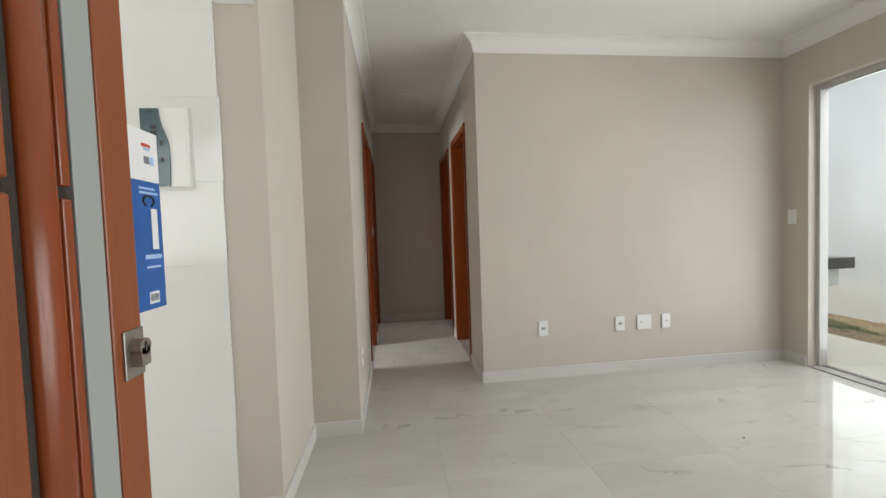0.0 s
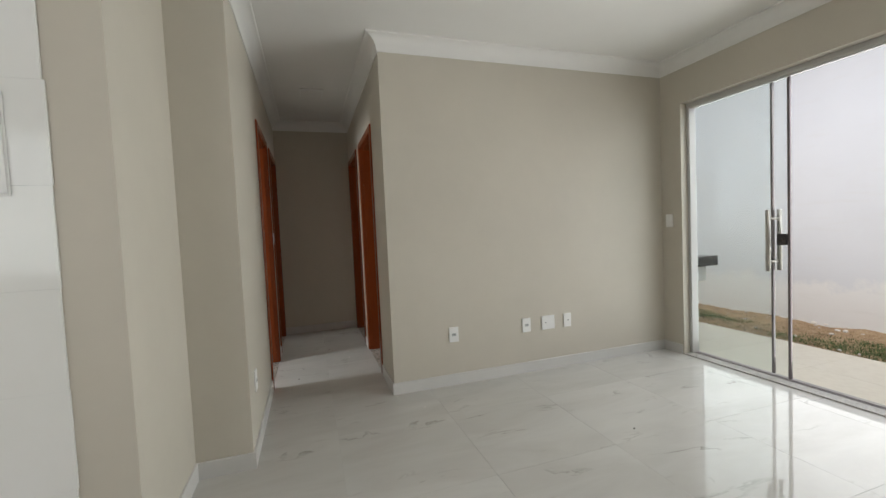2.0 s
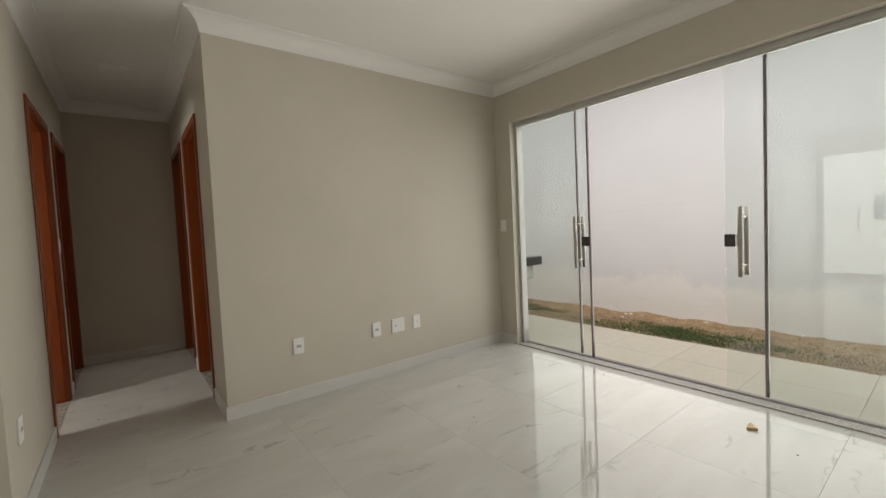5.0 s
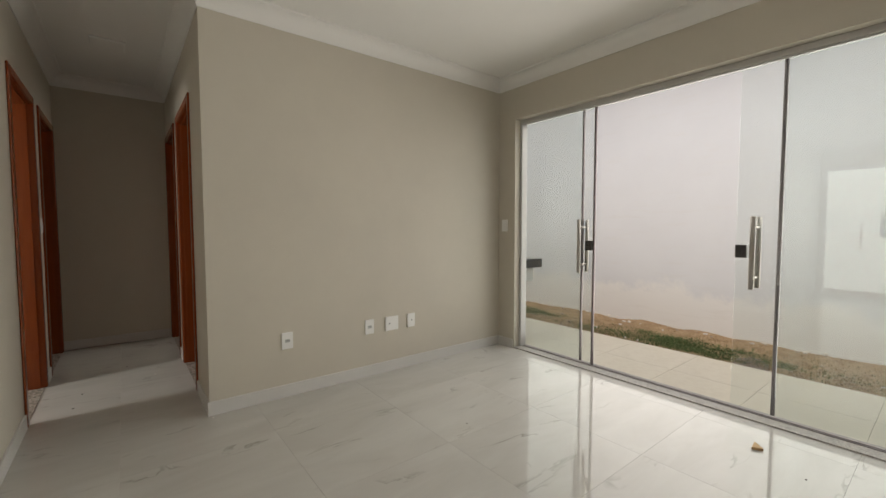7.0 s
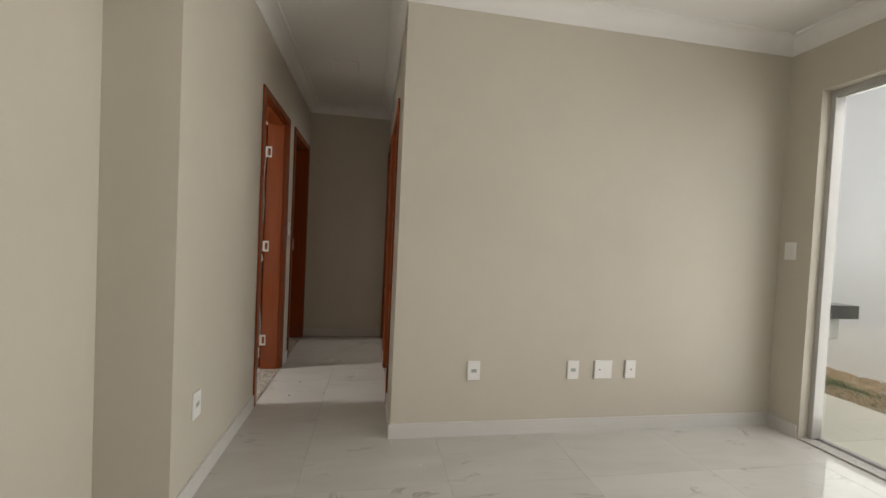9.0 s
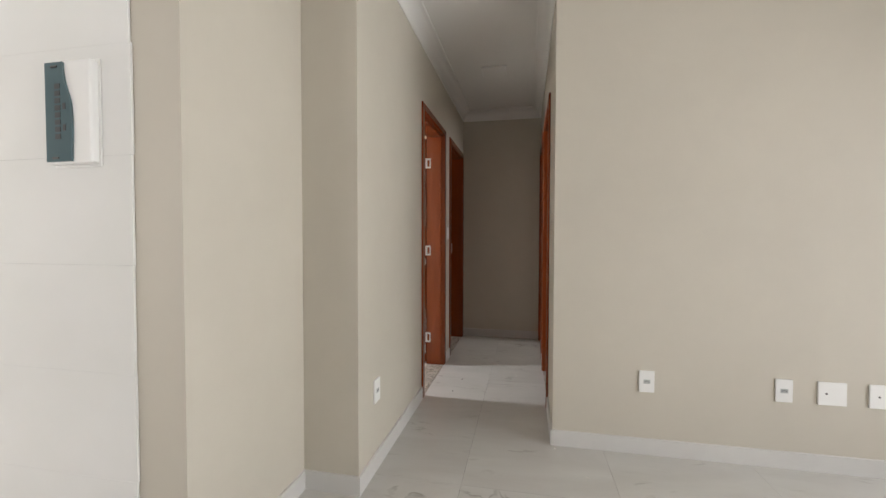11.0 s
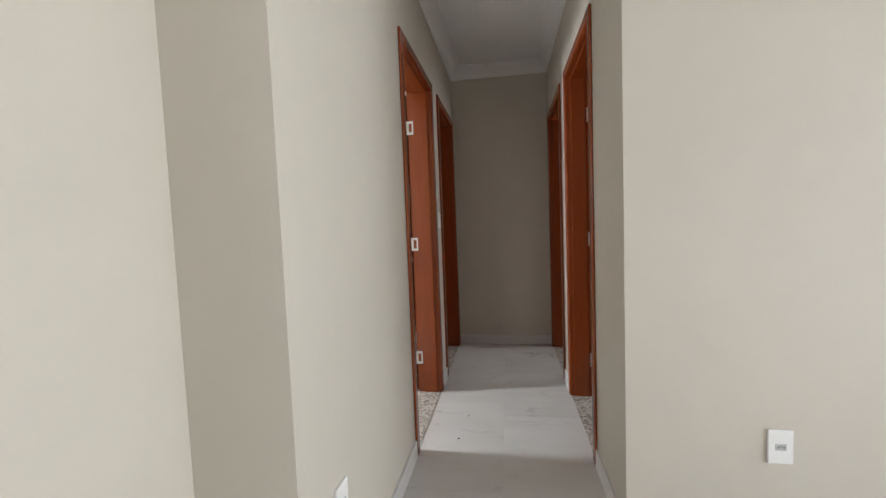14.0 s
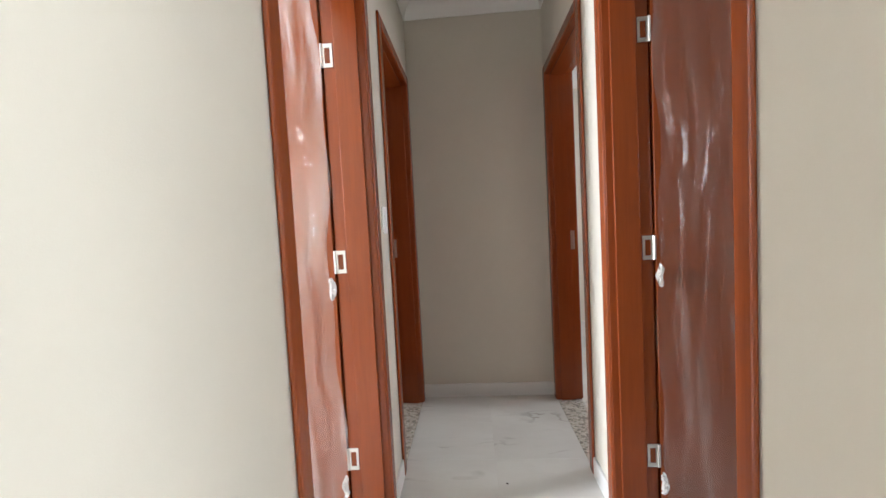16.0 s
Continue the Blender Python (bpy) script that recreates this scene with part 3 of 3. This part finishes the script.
# Unseen window, added to house the lamp that brightens the tiles.
kw = thing("window_5", "unseen aluminium kitchen window added around the tile fill lamp", "window", "structure")
for b in ((-2.2, YS - 0.09, 1.0, -2.16, YS - 0.03, 2.1), (-0.84, YS - 0.09, 1.0, -0.8, YS - 0.03, 2.1), (-2.16, YS - 0.09, 1.0, -0.84, YS - 0.03, 1.04), (-2.16, YS - 0.09, 2.06, -0.84, YS - 0.03, 2.1)):
    part("window_frame", boxes(b, bevel=0.003), ALU, kw)
for a, b, dy in ((-2.16, -1.48, -0.05), (-1.52, -0.84, -0.07)):
    wp = part("pane", boxes((a, YS + dy - 0.003, 1.04, b, YS + dy + 0.003, 2.06)), GLASS, kw)
    wp.visible_shadow = False

kd = thing("door_6", "glazed kitchen door bright with daylight", "glass door", "structure")
for b in ((XW - 0.06, 0.95, 0.0, XW + 0.0, 0.99, 2.25), (XW - 0.06, 2.08, 0.0, XW, 2.12, 2.25), (XW - 0.06, 0.99, 2.21, XW, 2.08, 2.25)):
    part("frame", boxes(b, bevel=0.003), ALU, kd)
for a, b in ((0.99, 1.53), (1.54, 2.08)):
    kp = part("pane", boxes((XW - 0.034, a, 0.02, XW - 0.026, b, 2.21)), GLASS, kd)
    kp.visible_shadow = False
pull_handle(1.62, XW - 0.03, kd)

# entrance lining
el = thing("door_7", "red-brown entrance door frame standing open", "door frame", "structure")
for x0, x1 in ((-0.129, -0.099), (0.759, 0.789)):
    part("jamb", boxes((x0, YS - 0.145, 0.0, x1, YS + 0.004, 2.129), bevel=0.002), WOOD_IN, el)
part("head_jamb", boxes((-0.099, YS - 0.145, 2.099, 0.759, YS + 0.004, 2.129), bevel=0.002), WOOD_IN, el)

# entrance leaf, swung open against the kitchen side
ed = thing("entrance_door", "open orange-brown wooden entrance door with aluminium inlay", "door")
X0, X1 = -0.190, -0.156
part("core", boxes((X0, 0.2215, 0.012, X1 - 0.010, 0.968, 2.09), bevel=0.002), WOOD_IN, ed)
part("lock_stile", boxes((X1 - 0.010, 0.914, 0.012, X1, 0.968, 2.09), bevel=0.0025), WOOD_IN, ed)
part("inlay", boxes((X1 - 0.010, 0.873, 0.014, X1 - 0.001, 0.9125, 2.088), bevel=0.001), INLAY, ed, "matt aluminium inlay strip")
levels = ((0.012, 0.690), (0.704, 1.250), (1.264, 1.820), (1.834, 2.09))
for z0, z1 in levels:
    part("door_panel", boxes((X1 - 0.010, 0.26, z0, X1 - 0.002, 0.802, z1), bevel=0.003), WOOD_IN, ed)
    part("door_panel", boxes((X1 - 0.010, 0.8580, z0, X1 - 0.002, 0.8715, z1), bevel=0.002), WOOD, ed)
# Dark strips put the grooves' shade into colour.
for (z0, z1), (z2, z3) in zip(levels, levels[1:]):
    for y0, y1 in ((0.26, 0.802), (0.8580, 0.8715)):
        part("groove", boxes((X1 - 0.010, y0, z1 + 0.0005, X1 - 0.0085, y1, z2 - 0.0005)), GAP_SHADE_AND_CRUMB, ed)
half = rod(bmesh.new(), (0, 0.8365, 0.02), (0, 0.8365, 2.085), 0.0205, 32)
for v in half.verts:
    v.co.x = X1 - 0.008 + v.co.x * 0.55
part("half_round", half, WOOD, ed, "raised half-round moulding", smooth=True)
# Dark strip painting the shade of the groove along the half-round.
part("gap_shade_strip", boxes((X1 - 0.010, 0.8025, 0.02, X1 - 0.0085, 0.8165, 2.085)), GAP_SHADE_AND_CRUMB, ed)
sc = part("escutcheon", boxes((X1 - 0.001, 0.928, 1.014, X1 + 0.003, 0.966, 1.080), bevel=0.001), STEEL, ed, "square steel lock plate")
cyl = bmesh.new()
rod(cyl, (X1 + 0.002, 0.947, 1.056), (X1 + 0.016, 0.947, 1.056), 0.0115, 28)
box(cyl, X1 + 0.002, 0.938, 1.030, X1 + 0.016, 0.956, 1.055)
part("lock_cylinder", cyl, STEEL, sc)
part("key_slot", boxes((X1 + 0.0155, 0.945, 1.050, X1 + 0.0168, 0.949, 1.063)), DARK, sc)
part("lever", rod(rod(bmesh.new(), (X0, 0.92, 1.04), (X0 - 0.05, 0.92, 1.04), 0.009), (X0 - 0.045, 0.92, 1.04), (X0 - 0.045, 1.00, 1.04), 0.009), STEEL, ed, "steel lever handle")

# a wider leaf than drawn: stretched in plan
ed.scale = (1.097, 1.097, 1.0)
ed.location = (-0.0169, -0.0390, 0.0)

# carton hung beside the free edge of the leaf
cb = thing("carton", "blue and white printed cardboard box hung on the door", "box", at=(-0.0331, -0.0764, -0.242))
cb.scale = (1.19, 1.19, 1.19)
bx0, bx1, by0, by1 = -0.215, -0.158, 0.932, 1.034
part("body", boxes((bx0, by0, 1.118, bx1, by1, 1.293), bevel=0.001), CARD_BLUE, cb)
part("top", boxes((bx0, by0, 1.293, bx1, by1, 1.362), bevel=0.001), CARD_WHITE, cb, "white printed upper part")
part("side_flap", boxes((bx0, by1 + 0.001, 1.125, bx1 - 0.008, by1 + 0.008, 1.178), bevel=0.001), CARD_WHITE, cb)
part("side_panel", boxes((bx0 + 0.002, by0 - 0.0012, 1.160, bx1 - 0.001, by0 - 0.0002, 1.292), bevel=0.0003), CARD_NAVY, cb, "navy printed side")
coil = bmesh.new()
for k in range(44):
    a0, a1 = k * 0.9, (k + 1) * 0.9
    rod(coil, *[(bx1 - 0.010 + 0.006 * math.cos(a), by0 - 0.008 + 0.0012 * a, 1.132 + 0.010 * math.sin(a)) for a in (a0, a1)], 0.0022, 6)
part("coiled_cord", coil, BREAKER, cb, "black coiled cord")
fx = bx1 + 0.0004
part("remote_picture", boxes((fx - 0.0006, 1.008, 1.200, fx + 0.0004, 1.022, 1.256), bevel=0.0003), CARD_WHITE, cb)
loop = bmesh.new()
for k in range(14):
    a0, a1 = [radians(t * 300 / 14 - 60) for t in (k, k + 1)]
    rod(loop, (fx, 1.004 + 0.012 * math.cos(a0), 1.266 + 0.007 * math.sin(a0)), (fx, 1.004 + 0.012 * math.cos(a1), 1.266 + 0.007 * math.sin(a1)), 0.0016, 6)
part("loop_picture", loop, BREAKER, cb)
for y0, y1, z, h, mat in ((0.996, 1.016, 1.342, 0.0022, INK_RED), (1.0, 1.014, 1.337, 0.0016, INK_PALE), (1.000, 1.012, 1.322, 0.005, INK), (1.014, 1.022, 1.322, 0.006, INK_PALE),
                          (0.990, 1.028, 1.190, 0.003, INK_PALE), (0.992, 1.024, 1.176, 0.0015, INK_PALE), (0.985, 1.02, 1.283, 0.0015, INK_PALE), (0.985, 1.026, 1.277, 0.0015, INK_PALE)):
    part("print_bar", boxes((fx - 0.0006, y0, z - h, fx, y1, z + h)), mat, cb)
part("barcode_label", boxes((fx - 0.0006, 0.994, 1.126, fx, 1.016, 1.142)), CARD_WHITE, cb)
for k in range(8):
    part("barcode_bar", boxes((fx - 0.0002, 0.996 + k * 0.0024, 1.129, fx + 0.0002, 0.9971 + k * 0.0024 + 0.0004 * (k % 2), 1.139)), BREAKER, cb)

# ---- tiled kitchen wall ----
tw = thing("wall_tiling", "glossy white glazed kitchen wall tiles with ragged edge", "wall tiles", "structure")
joints = [0.0, 0.066, 0.408, 0.750, 1.094, 1.436, 1.778, 2.120, 2.462, CEIL]
rng = random.Random(5)
for j in range(len(joints) - 1):
    x = -0.516 + rng.uniform(-0.004, 0.004)
    while x > XW + 0.02:
        x1 = max(x - 0.62, XW + 0.011)
        part("tile", boxes((x1 + 0.0008, YK - 0.009 - rng.uniform(0, 0.0003), joints[j] + 0.0002, x, YK - 0.001, joints[j + 1] - 0.0002), bevel=0.0003), GLAZE, tw)
        x = x1
band = part("trim", boxes((-0.512, YK - 0.026, 2.150, XP - 0.012, YK - 0.001, 2.30), bevel=0.003), WHITE)
tagged(band, "white plaster band on the pier above the tiles", "trim", kind="structure")

# distribution board
db = thing("distribution_board", "white electrical distribution board with smoked wavy cover", "electrical panel")
yf = YK - 0.009
part("case", boxes((-0.798, yf - 0.030, 1.410, -0.628, yf, 1.727), bevel=0.006), PLASTIC, db)
part("backplate", boxes((-0.805, yf - 0.006, 1.402, -0.620, yf - 0.0005, 1.735), bevel=0.003), PLASTIC, db)
cover = bmesh.new()
front, back = [], []
steps = 24
for k in range(steps + 1):
    z = 1.416 + 0.305 * k / steps
    u = k / steps
    xr = -0.697 - 0.030 / (1 + math.exp(-14 * (u - 0.70))) + 0.005 * math.sin(math.pi * u)
    front.append((xr, z))
ring_f = [cover.verts.new((-0.794, yf - 0.036, 1.416))] + [cover.verts.new((x, yf - 0.036, z)) for x, z in front] + [cover.verts.new((-0.794, yf - 0.036, 1.721))]
ring_b = [cover.verts.new((v.co.x, yf - 0.029, v.co.z)) for v in ring_f]
cover.faces.new(ring_f)
cover.faces.new(ring_b[::-1])
for k in range(len(ring_f)):
    k2 = (k + 1) % len(ring_f)
    cover.faces.new((ring_f[k], ring_f[k2], ring_b[k2], ring_b[k]))
bmesh.ops.recalc_face_normals(cover, faces=cover.faces[:])
cv = part("cover", cover, SMOKED, db, "smoked blue-green cover with a wavy edge")
for k in range(8):
    z = 1.485 + 0.022 * k
    part("breaker", boxes((-0.756, yf - 0.0375, z, -0.735, yf - 0.0355, z + 0.016)), BREAKER, db)
for z in (1.51, 1.575):
    part("breaker_label", boxes((-0.726, yf - 0.0372, z, -0.715, yf - 0.0355, z + 0.02)), BREAKER, db)
part("latch", boxes((-0.768, yf - 0.039, 1.704, -0.744, yf - 0.0355, 1.710), bevel=0.001), DARK, db)
part("latch", boxes((-0.768, yf - 0.039, 1.424, -0.744, yf - 0.0355, 1.430), bevel=0.001), DARK, db)


# ---- sockets and switches ----
def wall_plate(name, label, w, h, marks, group=""):
    """A plate that faces -y at the origin."""
    s = thing(name, label, "socket" if name != "light_switch" else "switch", group=group)
    part("plate", boxes((-w / 2, -0.009, -h / 2, w / 2, 0, h / 2), bevel=0.003), PLASTIC, s)
    if name == "light_switch":
        part("rocker", boxes((-0.014, -0.013, -0.024, 0.014, -0.008, 0.024), bevel=0.002), PLASTIC, s)
    for (x, z, rx) in marks:
        if rx > 0.004:
            part("insert", boxes((x - rx, -0.0105, z - 0.011, x + rx, -0.0085, z + 0.011), bevel=0.001), PLASTIC_GREY, s)
            for k in (-0.009, 0, 0.009):
                part("pin_hole", rod(bmesh.new(), (x + k, -0.0112, z + (0.003 if k == 0 else 0)), (x + k, -0.009, z + (0.003 if k == 0 else 0)), 0.0024, 10), DARK, s)
        else:
            part("cable_hole", rod(bmesh.new(), (x, -0.0100, z), (x, -0.008, z), 0.005, 14), DARK, s)
    return s


def place(s, m):
    s.matrix_world = m
    return s


sock = place(wall_plate("power_socket", "white power socket plate low on the greige wall", 0.078, 0.118, [(0, 0, 0.017)], "sockets on the wall"), pose(1.322, YB - 0.0005, 0.402))
copy_thing(sock, pose(1.972, YB - 0.0005, 0.402))
copy_thing(sock, pose(XL + 0.0005, 3.071, 0.405, 0, 0, 90))
place(wall_plate("blank_plate", "square white blank plate with a cable hole", 0.125, 0.118, [(-0.026, 0, 0.003)], "sockets on the wall"), pose(2.182, YB - 0.0005, 0.402))
place(wall_plate("aerial_socket", "white plate with a single dark cable hole", 0.074, 0.118, [(0.004, 0, 0.003)], "sockets on the wall"), pose(2.375, YB - 0.0005, 0.402))
place(wall_plate("light_switch", "white light switch plate beside the glass door", 0.075, 0.118, []), pose(XR - 0.0005, 3.418, 1.223, 0, 0, -90))
place(wall_plate("light_switch", "white switch plate between the corridor doors", 0.075, 0.118, []), pose(XL + 0.0005, 4.965, 1.22, 0, 0, 90))

# ceiling lamp, unlit
cl = thing("ceiling_light", "square unlit white ceiling light in the corridor", "ceiling light")
part("housing", boxes((0.275, 4.69, CEIL - 0.014, 0.495, 4.91, CEIL), bevel=0.004), PLASTIC, cl)
part("diffuser", boxes((0.288, 4.703, CEIL - 0.017, 0.482, 4.897, CEIL - 0.013), bevel=0.002), WHITE, cl)

# ---- patio, yard, boundary ----
tagged(part("ground", boxes((-150, -150, -0.40, 150, 150, -0.13)), SOIL), "bare earth around the house", "ground", kind="structure")
part("foundation", boxes((XR, YS - 0.15, -0.13, 3.64, YN + 0.15, -0.021)), CONCRETE)
tagged(bpy.data.objects["foundation"], "pale concrete footing under the glass wall", "footing", kind="structure")
tagged(part("wall_boundary", boxes((5.72, -4.5, -0.13, 5.88, 10.5, 3.15)), BOUNDARY), "tall white boundary wall with weather stains", "wall", kind="structure")
tagged(part("wall_boundary_south", boxes((3.62, -4.65, -0.13, 5.88, -4.5, 3.15)), BOUNDARY), "white boundary wall closing the yard", "wall", kind="structure")
tagged(part("wall_boundary_north", boxes((3.62, 10.5, -0.13, 5.88, 10.65, 3.15)), BOUNDARY), "white boundary wall closing the yard", "wall", kind="structure")

yard = bmesh.new()
nx, ny = 22, 150
rows = []
for j in range(ny + 1):
    y = -4.5 + 15 * j / ny
    row = []
    for i in range(nx + 1):
        x = 4.64 + 1.08 * i / nx
        z = -0.022 + 0.03 * noise.noise((x * 3.1, y * 3.1, 0)) * min(1, i / 4) + 0.014 * noise.noise((x * 13, y * 13, 4))
        row.append(yard.verts.new((x, y, z)))
    rows.append(row)
for j in range(ny):
    for i in range(nx):
        yard.faces.new((rows[j][i], rows[j][i + 1], rows[j + 1][i + 1], rows[j + 1][i]))
tagged(part("yard_soil", yard, SOIL, smooth=True), "strip of dry reddish soil along the boundary wall", "soil", kind="structure")


def scatter_blades(name, mat, count, seed, keep, length, label):
    """Many small curved blades, merged."""
    rng = random.Random(seed)
    verts, faces = [], []
    tries = 0
    while len(faces) < count * 2 and tries < count * 30:
        tries += 1
        x, y = rng.uniform(4.66, 5.70), rng.uniform(-1.5, 7.0)
        if rng.random() > keep(x, y):
            continue
        z = -0.03 + 0.03 * noise.noise((x * 3.1, y * 3.1, 0))
        a, h, lean = rng.uniform(0, 6.28), length * rng.uniform(0.5, 1.3), rng.uniform(0.2, 1.1)
        w = 0.0035
        dx, dy = math.cos(a), math.sin(a)
        k = len(verts)
        for f, s in ((0.0, 1.0), (0.55, 0.8), (1.0, 0.1)):
            px, py, pz = x + dx * h * lean * f * f, y + dy * h * lean * f * f, z + h * f * (1.2 - 0.35 * lean * f)
            verts += [(px - dy * w * s, py + dx * w * s, pz), (px + dy * w * s, py - dx * w * s, pz)]
        faces += [(k, k + 1, k + 3, k + 2), (k + 2, k + 3, k + 5, k + 4)]
    me = bpy.data.meshes.new(name)
    me.from_pydata(verts, [], faces)
    me.materials.append(mat)
    return tagged(new(name, me), label, "grass", kind="stuff")


def green(x, y):
    near = max(0.0, 1 - abs(x - 4.98) / 0.34)
    patch = max(0.0, 1 - abs(y - 2.35) / 0.9)
    return near * (0.06 + 0.75 * patch + max(0.0, noise.noise((x * 2.2, y * 1.5, 7)) * 1.6))


scatter_blades("grass", GRASS, 20000, 2, green, 0.024, "thin patches of short green grass on the soil")
scatter_blades("dry_grass", STRAW, 9000, 3, lambda x, y: 0.25 + 0.6 * max(0.0, noise.noise((x * 2, y * 2, 1))), 0.018, "dry straw-coloured grass and litter on the soil")
rng = random.Random(9)
rub = bmesh.new()
for _ in range(170):
    x = 5.70 - abs(rng.gauss(0, 0.12)) if rng.random() < 0.7 else rng.uniform(4.7, 5.7)
    s = rng.uniform(0.006, 0.026)
    bmesh.ops.create_icosphere(rub, subdivisions=1, radius=s, matrix=Matrix.Translation((min(x, 5.69), rng.uniform(-1.5, 7), -0.012))
                               @ Matrix.Rotation(rng.uniform(0, 6), 4, "Z") @ Matrix.Diagonal((1, rng.uniform(0.5, 1.5), rng.uniform(0.3, 0.8), 1)))
tagged(part("rubble", rub, RUBBLE), "small pale rubble chips along the boundary wall", "rubble", kind="stuff")

bag = bmesh.new()
bmesh.ops.create_icosphere(bag, subdivisions=4, radius=0.11)
for v in bag.verts:
    v.co *= 1 + 0.35 * noise.noise(v.co * 16) + 0.15 * noise.noise(v.co * 40)
    v.co = Vector((v.co.x * 0.75, v.co.y * 1.05, max(v.co.z * 0.45, -0.02)))
BAGMAT = clear("milky_plastic_bag", (0.92, 0.92, 0.92), 0.25, 1.0, 0.4)
bg = tagged(part("plastic_bag", bag, BAGMAT, smooth=True), "crumpled clear plastic bag at the patio's edge", "bag")
bg.location = (4.73, 1.66, 0.0)

# laundry counter outside
lt = thing("laundry_counter", "black granite counter on a white masonry support", "counter")
part("top", boxes((3.64, 3.37, 0.775, 4.0, 4.45, 0.868), bevel=0.003), BLACK_STONE, lt, "polished black granite top")
part("support", boxes((3.66, 3.47, -0.02, 3.86, 4.40, 0.774), bevel=0.004), CONCRETE, lt, "white masonry support")
part("basin", boxes((3.70, 3.42, 0.62, 3.92, 4.42, 0.774), bevel=0.02), CONCRETE, lt)

# small things on the floor
wg = bmesh.new()
vs = [wg.verts.new(p) for p in ((-0.022, -0.018, 0), (0.022, -0.012, 0), (0.002, 0.07, 0), (-0.022, -0.018, 0.011), (0.022, -0.012, 0.011), (0.002, 0.07, 0.003))]
for f in ((0, 2, 1), (3, 4, 5), (0, 1, 4, 3), (1, 2, 5, 4), (2, 0, 3, 5)):
    wg.faces.new([vs[i] for i in f])
wedge = tagged(part("wooden_wedge", wg, PINE), "small raw pine door wedge on the floor", "wedge")
wedge.matrix_world = pose(3.10, 1.21, 0.001, 0, 0, -68) @ Matrix.Diagonal((1.2, 1.2, 1.2, 1))
for k, (x, y) in enumerate(((0.84, 3.455), (1.62, 1.72), (2.95, 0.98), (0.60, 4.62), (0.16, 4.45), (0.13, 4.18), (0.98, 3.2), (2.05, 2.4), (0.42, 5.0))):
    cr = bmesh.new()
    bmesh.ops.create_icosphere(cr, subdivisions=1, radius=0.006)
    for v in cr.verts:
        v.co = Vector((v.co.x * (1 + 0.5 * math.sin(k * 3 + v.co.y * 900)), v.co.y * 0.8, v.co.z * 0.5))
    c = tagged(part("crumb", cr, GAP_SHADE_AND_CRUMB if k % 3 else RUBBLE), "tiny crumb of builder's debris on the floor", "debris")
    c.location = (x, y, 0.002)

# ---- floor tiles, kept last ----
T, GX, GY = 0.7245, 2.552, 1.572
tile_mesh = {}


def floor_tile(name, w, d, h, mat):
    key = (name, round(w, 4), round(d, 4))
    if key not in tile_mesh:
        bm = bmesh.new()
        c = 0.00025
        lo = [bm.verts.new((sx * w / 2, sy * d / 2, -h)) for sx, sy in ((-1, -1), (1, -1), (1, 1), (-1, 1))]
        mid = [bm.verts.new((sx * w / 2, sy * d / 2, -c)) for sx, sy in ((-1, -1), (1, -1), (1, 1), (-1, 1))]
        top = [bm.verts.new((sx * (w / 2 - c), sy * (d / 2 - c), 0)) for sx, sy in ((-1, -1), (1, -1), (1, 1), (-1, 1))]
        for k in range(4):
            k2 = (k + 1) % 4
            bm.faces.new((lo[k], lo[k2], mid[k2], mid[k]))
            bm.faces.new((mid[k], mid[k2], top[k2], top[k]))
        bm.faces.new(top)
        me = bpy.data.meshes.new(name)
        bm.to_mesh(me)
        bm.free()
        me.materials.append(mat)
        tile_mesh[key] = me
    return tile_mesh[key]


def lay(parent, name, x_min, x_max, y_min, y_max, size, gx, gy, gap, top, h, mat):
    i0, i1 = math.floor((x_min - gx) / size), math.ceil((x_max - gx) / size)
    j0, j1 = math.floor((y_min - gy) / size), math.ceil((y_max - gy) / size)
    for i in range(i0, i1):
        for j in range(j0, j1):
            xa, xb = max(gx + i * size + gap / 2, x_min), min(gx + (i + 1) * size - gap / 2, x_max)
            ya, yb = max(gy + j * size + gap / 2, y_min), min(gy + (j + 1) * size - gap / 2, y_max)
            if xb - xa < 0.01 or yb - ya < 0.01:
                continue
            ob = new(name, floor_tile(name, xb - xa, yb - ya, h, mat))
            ob.location = ((xa + xb) / 2, (ya + yb) / 2, top)
            ob.parent = parent


lay(floor, "tile", XW, XR, YF, YN, T, GX, GY, 0.0009, 0.0, 0.004, MARBLE)
patio = tagged(part("pavement", boxes((3.64, -4.5, -0.13, 4.66, 10.5, -0.012)), BUFF), "cream tiled patio strip outside the glass door", "patio", kind="structure")
lay(patio, "patio_tile", 3.64, 4.66, -4.5, 10.5, 0.60, 4.06, 1.45, 0.002, -0.006, 0.016, PATIO)
